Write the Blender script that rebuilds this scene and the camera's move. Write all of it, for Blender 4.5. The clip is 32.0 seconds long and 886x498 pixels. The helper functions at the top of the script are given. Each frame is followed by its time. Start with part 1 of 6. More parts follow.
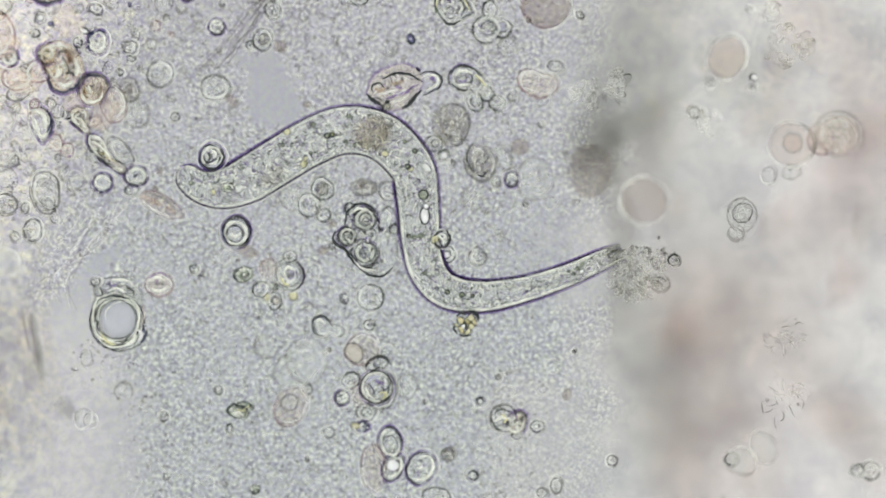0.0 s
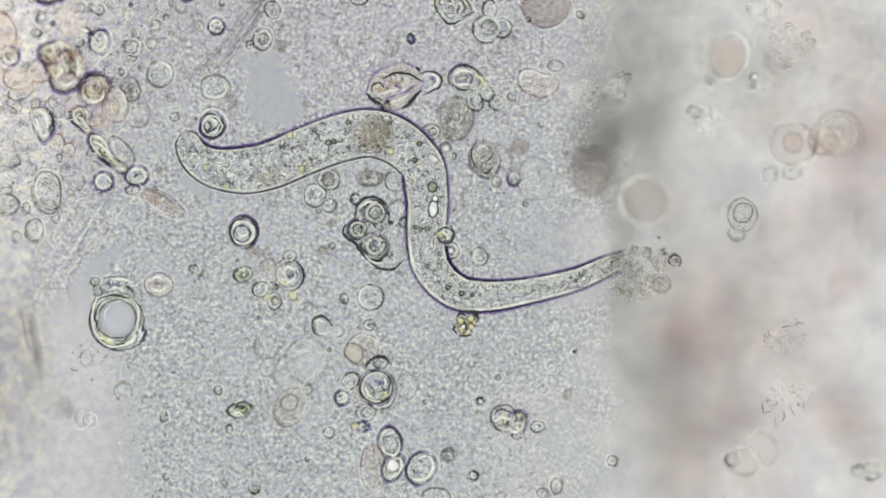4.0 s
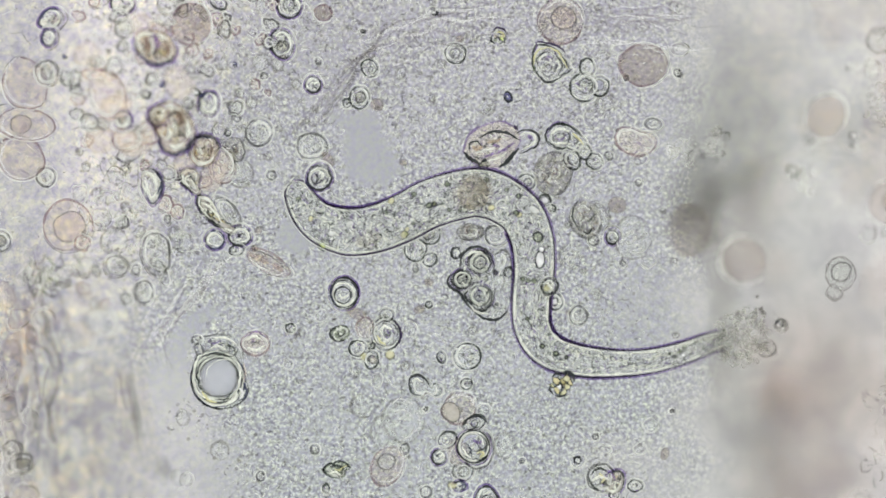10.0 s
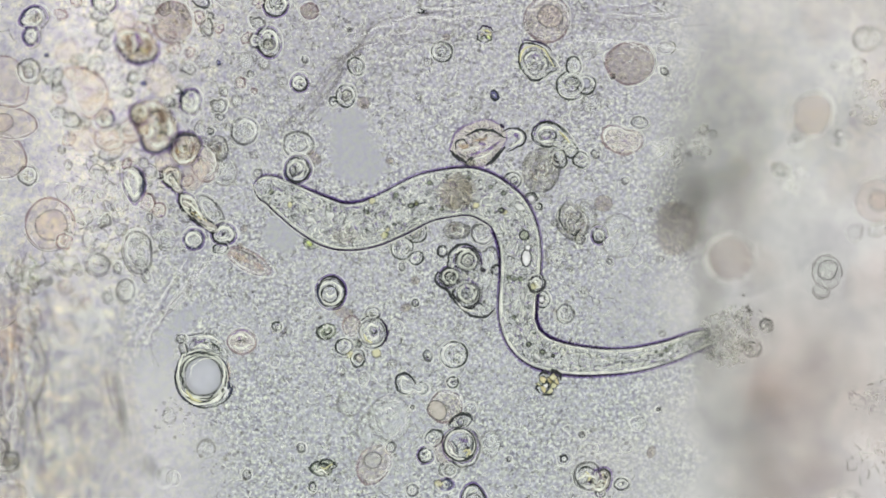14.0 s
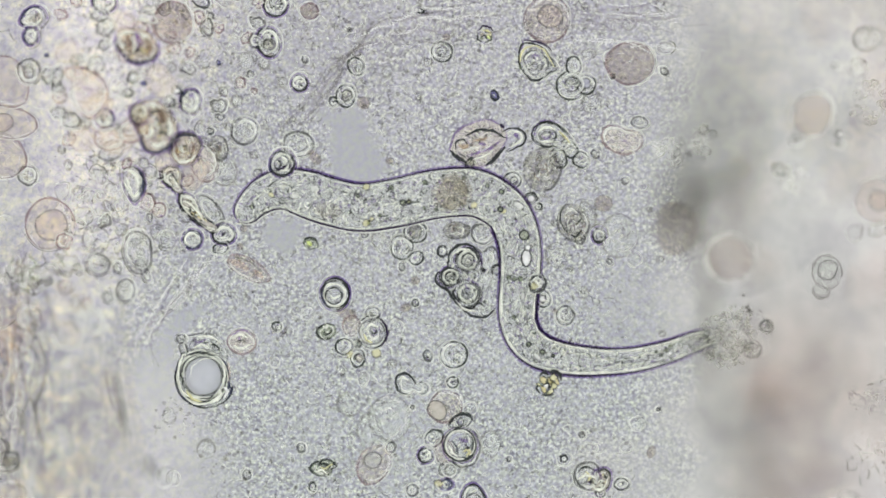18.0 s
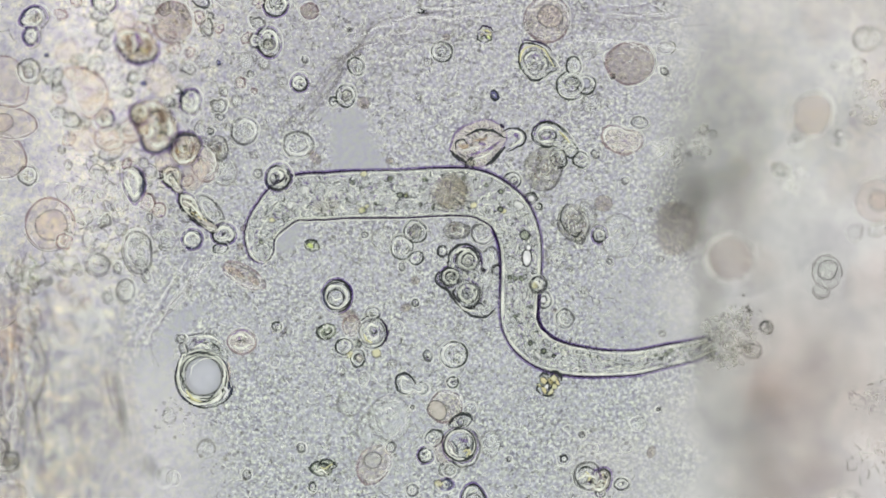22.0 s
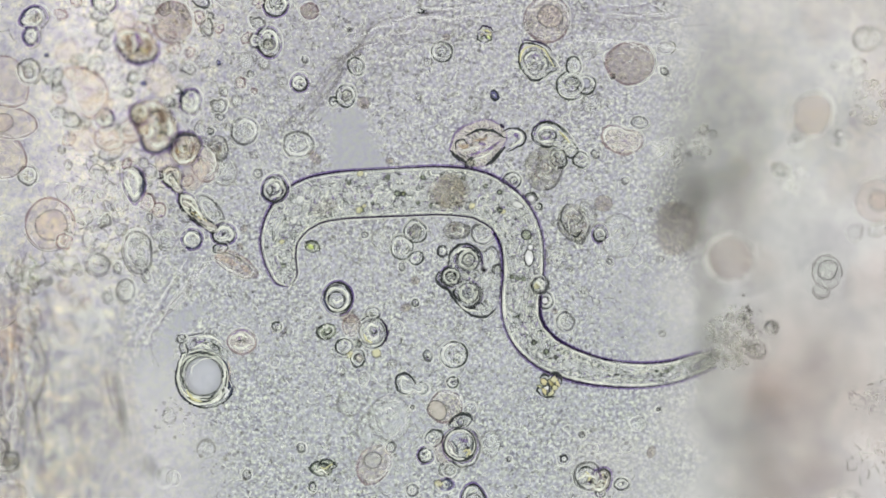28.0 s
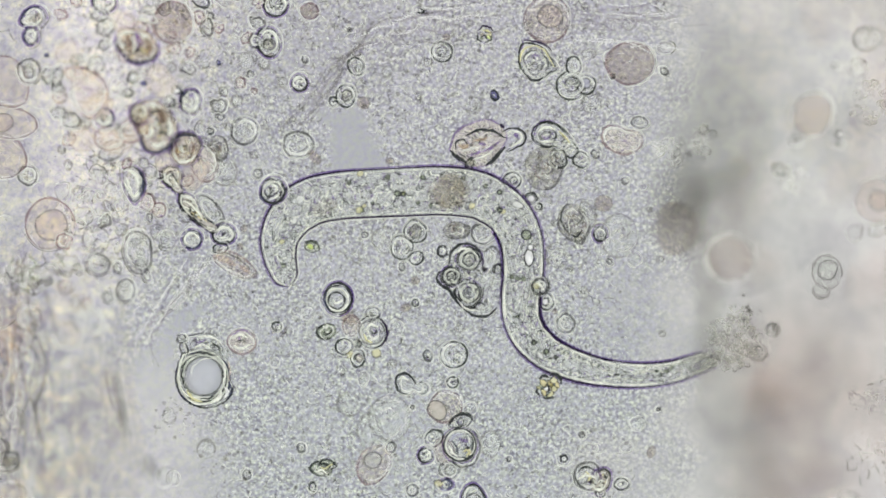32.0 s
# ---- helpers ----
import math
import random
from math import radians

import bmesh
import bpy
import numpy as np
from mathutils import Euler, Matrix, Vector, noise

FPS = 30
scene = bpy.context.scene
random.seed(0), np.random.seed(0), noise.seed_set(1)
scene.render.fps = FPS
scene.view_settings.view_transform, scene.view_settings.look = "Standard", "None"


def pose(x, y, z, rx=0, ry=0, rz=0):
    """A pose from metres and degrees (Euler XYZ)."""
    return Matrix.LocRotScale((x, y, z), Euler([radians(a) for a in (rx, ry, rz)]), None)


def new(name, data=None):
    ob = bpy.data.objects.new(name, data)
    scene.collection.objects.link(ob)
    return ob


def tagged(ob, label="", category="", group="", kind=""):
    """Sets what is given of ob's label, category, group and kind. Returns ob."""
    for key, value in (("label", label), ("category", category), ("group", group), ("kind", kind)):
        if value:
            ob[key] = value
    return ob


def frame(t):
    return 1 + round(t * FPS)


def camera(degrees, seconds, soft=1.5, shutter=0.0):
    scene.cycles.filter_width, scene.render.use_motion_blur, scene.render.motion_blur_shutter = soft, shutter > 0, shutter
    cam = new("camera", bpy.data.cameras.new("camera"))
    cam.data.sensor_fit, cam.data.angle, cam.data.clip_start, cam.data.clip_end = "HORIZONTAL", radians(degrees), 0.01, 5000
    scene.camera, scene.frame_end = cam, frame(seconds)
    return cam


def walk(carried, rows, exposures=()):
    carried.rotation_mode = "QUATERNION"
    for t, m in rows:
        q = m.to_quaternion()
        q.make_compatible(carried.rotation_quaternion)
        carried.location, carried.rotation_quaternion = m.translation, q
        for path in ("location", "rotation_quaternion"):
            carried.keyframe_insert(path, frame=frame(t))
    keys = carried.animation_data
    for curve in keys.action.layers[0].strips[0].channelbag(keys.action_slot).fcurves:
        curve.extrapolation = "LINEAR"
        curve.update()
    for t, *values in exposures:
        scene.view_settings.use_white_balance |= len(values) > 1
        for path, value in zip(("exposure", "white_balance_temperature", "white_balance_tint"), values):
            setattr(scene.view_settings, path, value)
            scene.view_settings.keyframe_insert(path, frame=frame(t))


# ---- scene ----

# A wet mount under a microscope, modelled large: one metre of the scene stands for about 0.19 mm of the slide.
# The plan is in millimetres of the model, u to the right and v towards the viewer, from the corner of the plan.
cam = camera(12.0, 32.0, soft=1.66)
HEIGHT = 7.459
FOCUS = 0.010
cam.data.dof.use_dof = True
cam.data.dof.focus_distance = HEIGHT - FOCUS
cam.data.dof.aperture_fstop = 0.19
scene.cycles.transparent_max_bounces = 32


def P(u, v):
    return (u - 784.0) / 1000.0, (441.0 - v) / 1000.0


def eye(t, dx, dy, dz=0.0):
    """The camera straight over the slide, moved by millimetres of the plan."""
    return t, pose(-dx / 1000.0, dy / 1000.0, HEIGHT + dz)


walk(cam, [
    eye(0.0, -148, -101, 0.028), eye(1.1, -148, -101, 0.025), eye(1.3, -144, -104, 0.06), eye(1.7, -145, -104, 0.05),
    eye(1.9, -148, -101, 0.021), eye(3.5, -148, -101, 0.018), eye(6.5, -148, -102, 0.010), eye(6.8, -147, -100), eye(6.9, -147, -95),
    eye(7.0, -149, -69, 0.004), eye(7.1, -147, -6, 0.04), eye(7.2, -147, 52, 0.025), eye(7.3, -147, 75), eye(7.4, -146, 76),
    eye(7.5, -145, 67), eye(7.6, -144, 65), eye(7.7, -142, 53), eye(7.8, -138, 42), eye(7.9, -125, 33, 0.01), eye(8.0, -116, -1, 0.014),
    eye(8.1, -109, -34, 0.012), eye(8.2, -99, -58), eye(8.3, -84, -64), eye(8.4, -38, -62), eye(8.5, 10, -58), eye(8.6, 63, -53),
    eye(8.7, 71, -51), eye(8.8, 69, -51), eye(8.9, 64, -51), eye(9.0, 60, -52), eye(9.1, 47, -52), eye(9.3, 35, -50),
    eye(9.5, 26, -40), eye(9.6, 24, -36), eye(9.8, 24, -19), eye(9.9, 24, -4), eye(10.0, 24, 3), eye(10.1, 21, 3),
    eye(10.2, 5, 2), eye(10.4, -5, 2), eye(10.6, -4, 1), eye(11.0, 0, 1), eye(13.0, 0, 0), eye(23.6, 0, 0),
    eye(24.0, -2, 1, -0.007), eye(24.4, 2, -1, -0.004), eye(25.0, 0, 0), eye(32.0, 0, 0)])

# ---- light: the condenser lamp under the slide, and an added fill all around ----
# even fill with no source on the slide, added to brighten pale parts
world = bpy.data.worlds.new("added_fill")
scene.world = world
world.use_nodes = True
world.node_tree.nodes["Background"].inputs["Color"].default_value = (0.95, 0.97, 1.0, 1)
world.node_tree.nodes["Background"].inputs["Strength"].default_value = 1.17


def condenser():
    """The lit condenser lens under the slide: the one lamp of a microscope."""
    m = bpy.data.materials.new("condenser_light")
    m.use_nodes = True
    nt = m.node_tree
    nt.nodes.clear()
    glow = nt.nodes.new("ShaderNodeEmission")
    glow.inputs["Color"].default_value = (0.985, 1.0, 0.995, 1)
    glow.inputs["Strength"].default_value = CONDENSER
    out = nt.nodes.new("ShaderNodeOutputMaterial")
    nt.links.new(glow.outputs[0], out.inputs["Surface"])
    bm = bmesh.new()
    n, rings = 64, ((1.75, -0.75), (1.75, -0.64), (1.68, -0.6), (0.9, -0.56))
    loops = [[bm.verts.new((r * math.cos(2 * math.pi * k / n), r * math.sin(2 * math.pi * k / n), z)) for k in range(n)] for r, z in rings]
    for low, up in zip(loops, loops[1:]):
        for k in range(n):
            bm.faces.new((low[k], low[(k + 1) % n], up[(k + 1) % n], up[k]))
    bm.faces.new(loops[-1])
    bm.faces.new(list(reversed(loops[0])))
    me = bpy.data.meshes.new("condenser_lens")
    bm.to_mesh(me)
    bm.free()
    me.materials.append(m)
    return tagged(new("condenser_lens", me), "round glowing condenser lens under the slide", "lamp", kind="structure")


CONDENSER = 1.24
condenser()


# ---- materials ----
def nodes_of(name):
    m = bpy.data.materials.new(name)
    m.use_nodes = True
    nt = m.node_tree
    nt.nodes.clear()
    return m, nt


def node(nt, kind, **values):
    n = nt.nodes.new(kind)
    for k, v in values.items():
        n.inputs[k].default_value = v
    return n


def noise_of(nt, coords, scale, detail=3.0, rough=0.6):
    n = node(nt, "ShaderNodeTexNoise", Scale=scale, Detail=detail, Roughness=rough)
    nt.links.new(coords, n.inputs["Vector"])
    return n.outputs["Fac"]


def ramp(nt, fac, stops):
    r = nt.nodes.new("ShaderNodeValToRGB")
    els = r.color_ramp.elements
    while len(els) < len(stops):
        els.new(0.5)
    for e, (p, c) in zip(els, stops):
        e.position, e.color = p, (*c, 1)
    nt.links.new(fac, r.inputs["Fac"])
    return r.outputs["Color"]


def blend(nt, a, b, fac, kind="MIX"):
    x = nt.nodes.new("ShaderNodeMix")
    x.data_type, x.blend_type = "RGBA", kind
    for sock, val in ((x.inputs[0], fac), (x.inputs[6], a), (x.inputs[7], b)):
        if isinstance(val, (int, float)):
            sock.default_value = val
        elif isinstance(val, tuple):
            sock.default_value = (*val, 1)
        else:
            nt.links.new(val, sock)
    return x.outputs[2]


def tissue(name, thin, thick, cover, solid, scale=60.0, lit=0.0, rest=False, contrast=(0.35, 0.65), depth=False):
    """Watery matter: light passes, tinted between thin and thick; a share (cover) is solid, of which a share (lit) lets light through scattered."""
    m, nt = nodes_of(name)
    if rest:
        a = nt.nodes.new("ShaderNodeAttribute")
        a.attribute_name = "rest"
        coords = a.outputs["Vector"]
    else:
        g = nt.nodes.new("ShaderNodeTexCoord")
        oi = nt.nodes.new("ShaderNodeObjectInfo")
        add = nt.nodes.new("ShaderNodeVectorMath")
        add.operation = "MULTIPLY_ADD"
        nt.links.new(oi.outputs["Random"], add.inputs[0])
        add.inputs[1].default_value = (7.0, 3.0, 5.0)
        nt.links.new(g.outputs["Object"], add.inputs[2])
        coords = add.outputs["Vector"]
    fine = noise_of(nt, coords, scale, 3.0)
    broad = noise_of(nt, coords, scale * 0.22, 2.0)
    tint = ramp(nt, fine, [(contrast[0], thin), (contrast[1], thick)])
    tint = blend(nt, tint, ramp(nt, broad, [(0.3, thin), (0.75, thick)]), 0.4)
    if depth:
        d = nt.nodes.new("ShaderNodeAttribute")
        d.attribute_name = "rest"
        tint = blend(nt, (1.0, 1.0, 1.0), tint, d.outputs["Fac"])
    clear = nt.nodes.new("ShaderNodeBsdfTransparent")
    nt.links.new(tint, clear.inputs["Color"])
    body = node(nt, "ShaderNodeBsdfPrincipled", Roughness=0.45)
    body.inputs["Base Color"].default_value = (*solid, 1)
    last = body.outputs[0]
    if lit:
        tr = nt.nodes.new("ShaderNodeBsdfTranslucent")
        tr.inputs["Color"].default_value = (*solid, 1)
        mx = nt.nodes.new("ShaderNodeMixShader")
        mx.inputs[0].default_value = lit
        nt.links.new(last, mx.inputs[1]), nt.links.new(tr.outputs[0], mx.inputs[2])
        last = mx.outputs[0]
    mix = nt.nodes.new("ShaderNodeMixShader")
    mr = nt.nodes.new("ShaderNodeMapRange")
    nt.links.new(fine, mr.inputs["Value"])
    mr.inputs["From Min"].default_value, mr.inputs["From Max"].default_value = 0.3, 0.7
    mr.inputs["To Min"].default_value, mr.inputs["To Max"].default_value = cover * 0.7, min(1.0, cover * 1.3)
    nt.links.new(mr.outputs[0], mix.inputs[0])
    nt.links.new(clear.outputs[0], mix.inputs[1]), nt.links.new(last, mix.inputs[2])
    out = nt.nodes.new("ShaderNodeOutputMaterial")
    nt.links.new(mix.outputs[0], out.inputs["Surface"])
    return m


M = {
    "wall_black": tissue("wall_black", (0.30, 0.32, 0.30), (0.09, 0.10, 0.11), 0.72, (0.022, 0.028, 0.028), scale=45),
    "wall_dark": tissue("wall_dark", (0.55, 0.58, 0.54), (0.24, 0.27, 0.25), 0.46, (0.04, 0.05, 0.045), scale=45),
    "wall_blue": tissue("wall_blue", (0.5, 0.54, 0.62), (0.2, 0.22, 0.36), 0.45, (0.04, 0.045, 0.1), scale=45),
    "wall_soft": tissue("wall_soft", (0.86, 0.86, 0.85), (0.55, 0.55, 0.55), 0.2, (0.1, 0.105, 0.1), scale=45),
    "wall_faint": tissue("wall_faint", (0.97, 0.97, 0.96), (0.78, 0.77, 0.76), 0.06, (0.2, 0.2, 0.2), scale=45),
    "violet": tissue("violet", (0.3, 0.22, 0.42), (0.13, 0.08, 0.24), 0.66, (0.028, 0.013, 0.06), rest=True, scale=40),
    # near-white solids that paint the highlights where cells gather light
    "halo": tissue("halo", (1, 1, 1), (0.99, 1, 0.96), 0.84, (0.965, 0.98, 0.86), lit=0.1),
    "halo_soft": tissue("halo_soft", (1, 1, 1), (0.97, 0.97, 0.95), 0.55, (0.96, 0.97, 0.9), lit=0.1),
    "body_clear": tissue("body_clear", (1, 1, 1), (0.87, 0.89, 0.87), 0.15, (0.92, 0.94, 0.88), scale=80, lit=0.2),
    "body_pale": tissue("body_pale", (1, 1, 0.99), (0.85, 0.87, 0.85), 0.15, (0.9, 0.91, 0.87), scale=70, lit=0.2),
    "wall_tan": tissue("wall_tan", (0.92, 0.87, 0.87), (0.63, 0.55, 0.58), 0.04, (0.4, 0.3, 0.3), scale=35),
    "body_tan": tissue("body_tan", (0.985, 0.95, 0.92), (0.93, 0.875, 0.835), 0.03, (0.7, 0.58, 0.5), scale=30),
    "body_brown": tissue("body_brown", (0.86, 0.81, 0.775), (0.70, 0.645, 0.605), 0.04, (0.4, 0.33, 0.29), scale=50),
    "body_grain": tissue("body_grain", (1, 0.99, 0.96), (0.55, 0.54, 0.49), 0.06, (0.5, 0.48, 0.42), scale=110, lit=0.4),
    "body_olive": tissue("body_olive", (1, 0.975, 0.91), (0.74, 0.68, 0.6), 0.3, (0.92, 0.88, 0.76), scale=60, lit=0.2),
    "body_green": tissue("body_green", (0.92, 0.94, 0.84), (0.5, 0.56, 0.42), 0.08, (0.3, 0.36, 0.22), scale=80),
    # solid white for the painted shine of droplets and cores
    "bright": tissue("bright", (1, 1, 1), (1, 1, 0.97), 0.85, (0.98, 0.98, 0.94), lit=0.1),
    "yellow": tissue("yellow", (1, 0.99, 0.86), (0.9, 0.86, 0.55), 0.6, (0.93, 0.9, 0.55), lit=0.15),
    "lime": tissue("lime", (0.96, 1, 0.7), (0.8, 0.9, 0.4), 0.7, (0.86, 0.96, 0.42), lit=0.15),
    "gold": tissue("gold", (1, 0.93, 0.6), (0.8, 0.65, 0.25), 0.6, (0.94, 0.86, 0.5), lit=0.15),
    "grain_dark": tissue("grain_dark", (0.8, 0.8, 0.8), (0.5, 0.5, 0.5), 0.18, (0.1, 0.1, 0.1)),
    "dot_blue": tissue("dot_blue", (0.6, 0.6, 0.8), (0.35, 0.35, 0.6), 0.35, (0.08, 0.08, 0.22)),
    "worm_body": tissue("worm_body", (1, 1, 0.98), (0.75, 0.77, 0.75), 0.19, (0.955, 0.965, 0.935), rest=True, scale=95, lit=0.15, contrast=(0.4, 0.6)),
    "worm_gut": tissue("worm_gut", (0.95, 0.92, 0.87), (0.60, 0.55, 0.47), 0.05, (0.45, 0.38, 0.3), scale=70),
    "body_lilac": tissue("body_lilac", (0.98, 0.98, 1), (0.93, 0.93, 0.97), 0.5, (0.55, 0.55, 0.65), scale=20),
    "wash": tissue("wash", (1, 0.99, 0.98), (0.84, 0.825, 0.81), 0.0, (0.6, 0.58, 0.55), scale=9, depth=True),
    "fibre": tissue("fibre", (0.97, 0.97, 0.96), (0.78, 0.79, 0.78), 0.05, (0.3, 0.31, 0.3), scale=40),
    # grey tint, mainly for the folds that stand in for a band of shade
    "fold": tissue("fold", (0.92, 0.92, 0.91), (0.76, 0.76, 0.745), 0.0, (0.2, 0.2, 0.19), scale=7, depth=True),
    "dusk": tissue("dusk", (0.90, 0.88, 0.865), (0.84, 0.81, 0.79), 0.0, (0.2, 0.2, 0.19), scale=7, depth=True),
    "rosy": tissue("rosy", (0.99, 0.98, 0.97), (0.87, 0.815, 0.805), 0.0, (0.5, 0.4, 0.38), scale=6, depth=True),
    "veil_dark": tissue("veil_dark", (0.99, 0.985, 0.985), (0.88, 0.87, 0.885), 0.0, (0.5, 0.5, 0.5), scale=30),
    "veil_light": tissue("veil_light", (1, 1, 1), (0.98, 0.98, 0.97), 0.22, (0.95, 0.95, 0.9), lit=0.1),
    "body_peach": tissue("body_peach", (1, 0.975, 0.94), (0.93, 0.87, 0.805), 0.18, (1.0, 0.92, 0.83), scale=34, lit=0.2),
    "body_amber": tissue("body_amber", (1, 0.95, 0.86), (0.70, 0.60, 0.49), 0.16, (0.96, 0.88, 0.74), scale=42, lit=0.2),
    # lilac colour fringe of the optics, painted along walls and rims
    "fringe": tissue("fringe", (0.86, 0.80, 0.94), (0.60, 0.50, 0.76), 0.05, (0.2, 0.16, 0.3), scale=30),
}


def film_material():
    """The film of watery mucus: fine grain, clear pools, warmer and paler towards the thick sides."""
    m, nt = nodes_of("mucus_film")
    g = nt.nodes.new("ShaderNodeTexCoord").outputs["Object"]
    fine = noise_of(nt, g, 150.0, 3.0, 0.62)
    mid = noise_of(nt, g, 34.0, 3.0, 0.6)
    broad = noise_of(nt, g, 4.2, 2.5, 0.5)
    hue = noise_of(nt, g, 1.9, 3.0, 0.55)
    grain = ramp(nt, fine, [(0.32, (0.34, 0.33, 0.38)), (0.42, (0.55, 0.545, 0.585)), (0.51, (0.71, 0.72, 0.70)), (0.59, (0.93, 0.95, 0.865)), (0.66, (1.14, 1.16, 1.04))])
    grain2 = ramp(nt, mid, [(0.3, (0.91, 0.915, 0.92)), (0.6, (1, 1, 1))])
    at = nt.nodes.new("ShaderNodeAttribute")
    at.attribute_name = "thick"
    sep = nt.nodes.new("ShaderNodeSeparateXYZ")
    nt.links.new(at.outputs["Vector"], sep.inputs[0])
    pools = ramp(nt, broad, [(0.36, (0.85, 0.85, 0.85)), (0.47, (1, 1, 1))])
    calm = nt.nodes.new("ShaderNodeMath")
    calm.operation = "MULTIPLY"
    nt.links.new(pools, calm.inputs[0]), nt.links.new(sep.outputs["X"], calm.inputs[1])
    curl = noise_of(nt, g, 105.0, 1.5, 0.5)
    off = nt.nodes.new("ShaderNodeMath")
    off.operation, off.inputs[1].default_value = "SUBTRACT", 0.5
    nt.links.new(curl, off.inputs[0])
    line = nt.nodes.new("ShaderNodeMath")
    line.operation = "ABSOLUTE"
    nt.links.new(off.outputs[0], line.inputs[0])
    squiggle = ramp(nt, line.outputs[0], [(0.0, (0.60, 0.575, 0.62)), (0.020, (0.84, 0.84, 0.84)), (0.045, (1.0, 1.0, 1.0))])
    gap = nt.nodes.new("ShaderNodeMath")
    gap.operation, gap.inputs[1].default_value = "SUBTRACT", 0.56
    nt.links.new(noise_of(nt, g, 96.0, 1.0, 0.5), gap.inputs[0])
    gleam = nt.nodes.new("ShaderNodeMath")
    gleam.operation = "ABSOLUTE"
    nt.links.new(gap.outputs[0], gleam.inputs[0])
    shine = ramp(nt, gleam.outputs[0], [(0.0, (1.16, 1.17, 1.08)), (0.022, (1.05, 1.05, 1.02)), (0.05, (1.0, 1.0, 1.0))])
    grain = blend(nt, blend(nt, grain, grain2, 1.0, "MULTIPLY"), squiggle, 0.9, "MULTIPLY")
    patch = ramp(nt, noise_of(nt, g, 7.5, 2.0, 0.5), [(0.36, (0.5, 0.5, 0.5)), (0.58, (1.0, 1.0, 1.0))])
    grain = blend(nt, (0.70, 0.70, 0.705), blend(nt, grain, shine, 1.0, "MULTIPLY"), patch)
    still = blend(nt, ramp(nt, noise_of(nt, g, 20.0, 3.0), [(0.35, (0.585, 0.60, 0.62)), (0.65, (0.66, 0.672, 0.672))]), ramp(nt, noise_of(nt, g, 58.0, 2.0), [(0.36, (0.53, 0.515, 0.56)), (0.5, (0.65, 0.65, 0.645)), (0.62, (0.76, 0.745, 0.69))]), 0.6)
    still = blend(nt, still, ramp(nt, noise_of(nt, g, 11.0, 3.0, 0.55), [(0.34, (0.565, 0.565, 0.58)), (0.5, (0.64, 0.645, 0.64)), (0.66, (0.72, 0.71, 0.70))]), sep.outputs["Y"])
    tex = blend(nt, still, grain, calm.outputs[0])
    height = nt.nodes.new("ShaderNodeSeparateXYZ")
    nt.links.new(g, height.inputs[0])
    along = nt.nodes.new("ShaderNodeMapRange")
    along.inputs["From Min"].default_value, along.inputs["From Max"].default_value = -0.3, 0.4
    nt.links.new(height.outputs["Y"], along.inputs["Value"])
    water = blend(nt, (0.588, 0.609, 0.637), (0.614, 0.604, 0.648), along.outputs[0])
    tone = blend(nt, water, ramp(nt, hue, [(0.35, (0.74, 0.75, 0.73)), (0.65, (0.775, 0.75, 0.735))]), sep.outputs["Y"])
    xyz = nt.nodes.new("ShaderNodeSeparateXYZ")
    nt.links.new(g, xyz.inputs[0])
    across = nt.nodes.new("ShaderNodeMapRange")
    across.inputs["From Min"].default_value, across.inputs["From Max"].default_value = -0.5, 0.5
    nt.links.new(xyz.outputs["X"], across.inputs["Value"])
    thick_hue = ramp(nt, across.outputs[0], [(0.0, (1.11, 1.035, 1.045)), (1.0, (0.99, 0.955, 0.948))])
    tone = blend(nt, tone, thick_hue, sep.outputs["Z"])
    speck = blend(nt, ramp(nt, noise_of(nt, g, 90.0, 2.0), [(0.4, (0.99, 1.0, 0.92)), (0.6, (0.95, 0.935, 1.0))]), (0.978, 0.975, 0.973), sep.outputs["Y"])
    tone = blend(nt, tone, speck, 1.0, "MULTIPLY")
    wv = nt.nodes.new("ShaderNodeAttribute")
    wv.attribute_name = "weave"
    kinds = nt.nodes.new("ShaderNodeSeparateXYZ")
    nt.links.new(wv.outputs["Vector"], kinds.inputs[0])
    tex = blend(nt, tex, ramp(nt, noise_of(nt, g, 16.0, 2.0), [(0.3, (0.595, 0.61, 0.61)), (0.7, (0.645, 0.655, 0.65))]), kinds.outputs["X"])
    bent = nt.nodes.new("ShaderNodeVectorMath")
    bent.operation = "MULTIPLY_ADD"
    nt.links.new(noise_of(nt, g, 9.0, 2.0), bent.inputs[0])
    bent.inputs[1].default_value = (0.11, 0.09, 0.0)
    nt.links.new(g, bent.inputs[2])
    drawn = nt.nodes.new("ShaderNodeMapping")
    drawn.inputs["Scale"].default_value = (1.0, 0.42, 1.0)
    drawn.inputs["Rotation"].default_value = (0.0, 0.0, 0.10)
    nt.links.new(bent.outputs["Vector"], drawn.inputs["Vector"])
    threads = ramp(nt, noise_of(nt, drawn.outputs["Vector"], 62.0, 3.0, 0.6), [(0.34, (0.70, 0.685, 0.74)), (0.46, (0.94, 0.94, 0.94)), (0.55, (1.05, 1.05, 1.0)), (0.66, (1.24, 1.23, 1.13))])
    flush = ramp(nt, noise_of(nt, g, 13.0, 3.0, 0.6), [(0.34, (0.93, 0.95, 1.0)), (0.5, (0.985, 0.995, 0.985)), (0.66, (1.04, 0.97, 0.92))])
    weft = blend(nt, threads, flush, 1.0, "MULTIPLY")
    tone = blend(nt, tone, blend(nt, (1.0, 1.0, 1.0), weft, kinds.outputs["Y"]), 1.0, "MULTIPLY")
    mottle = ramp(nt, noise_of(nt, g, 52.0, 3.0, 0.65), [(0.34, (0.78, 0.77, 0.86)), (0.45, (0.92, 0.92, 0.95)), (0.53, (1.0, 1.0, 0.97)), (0.64, (1.17, 1.15, 1.03))])
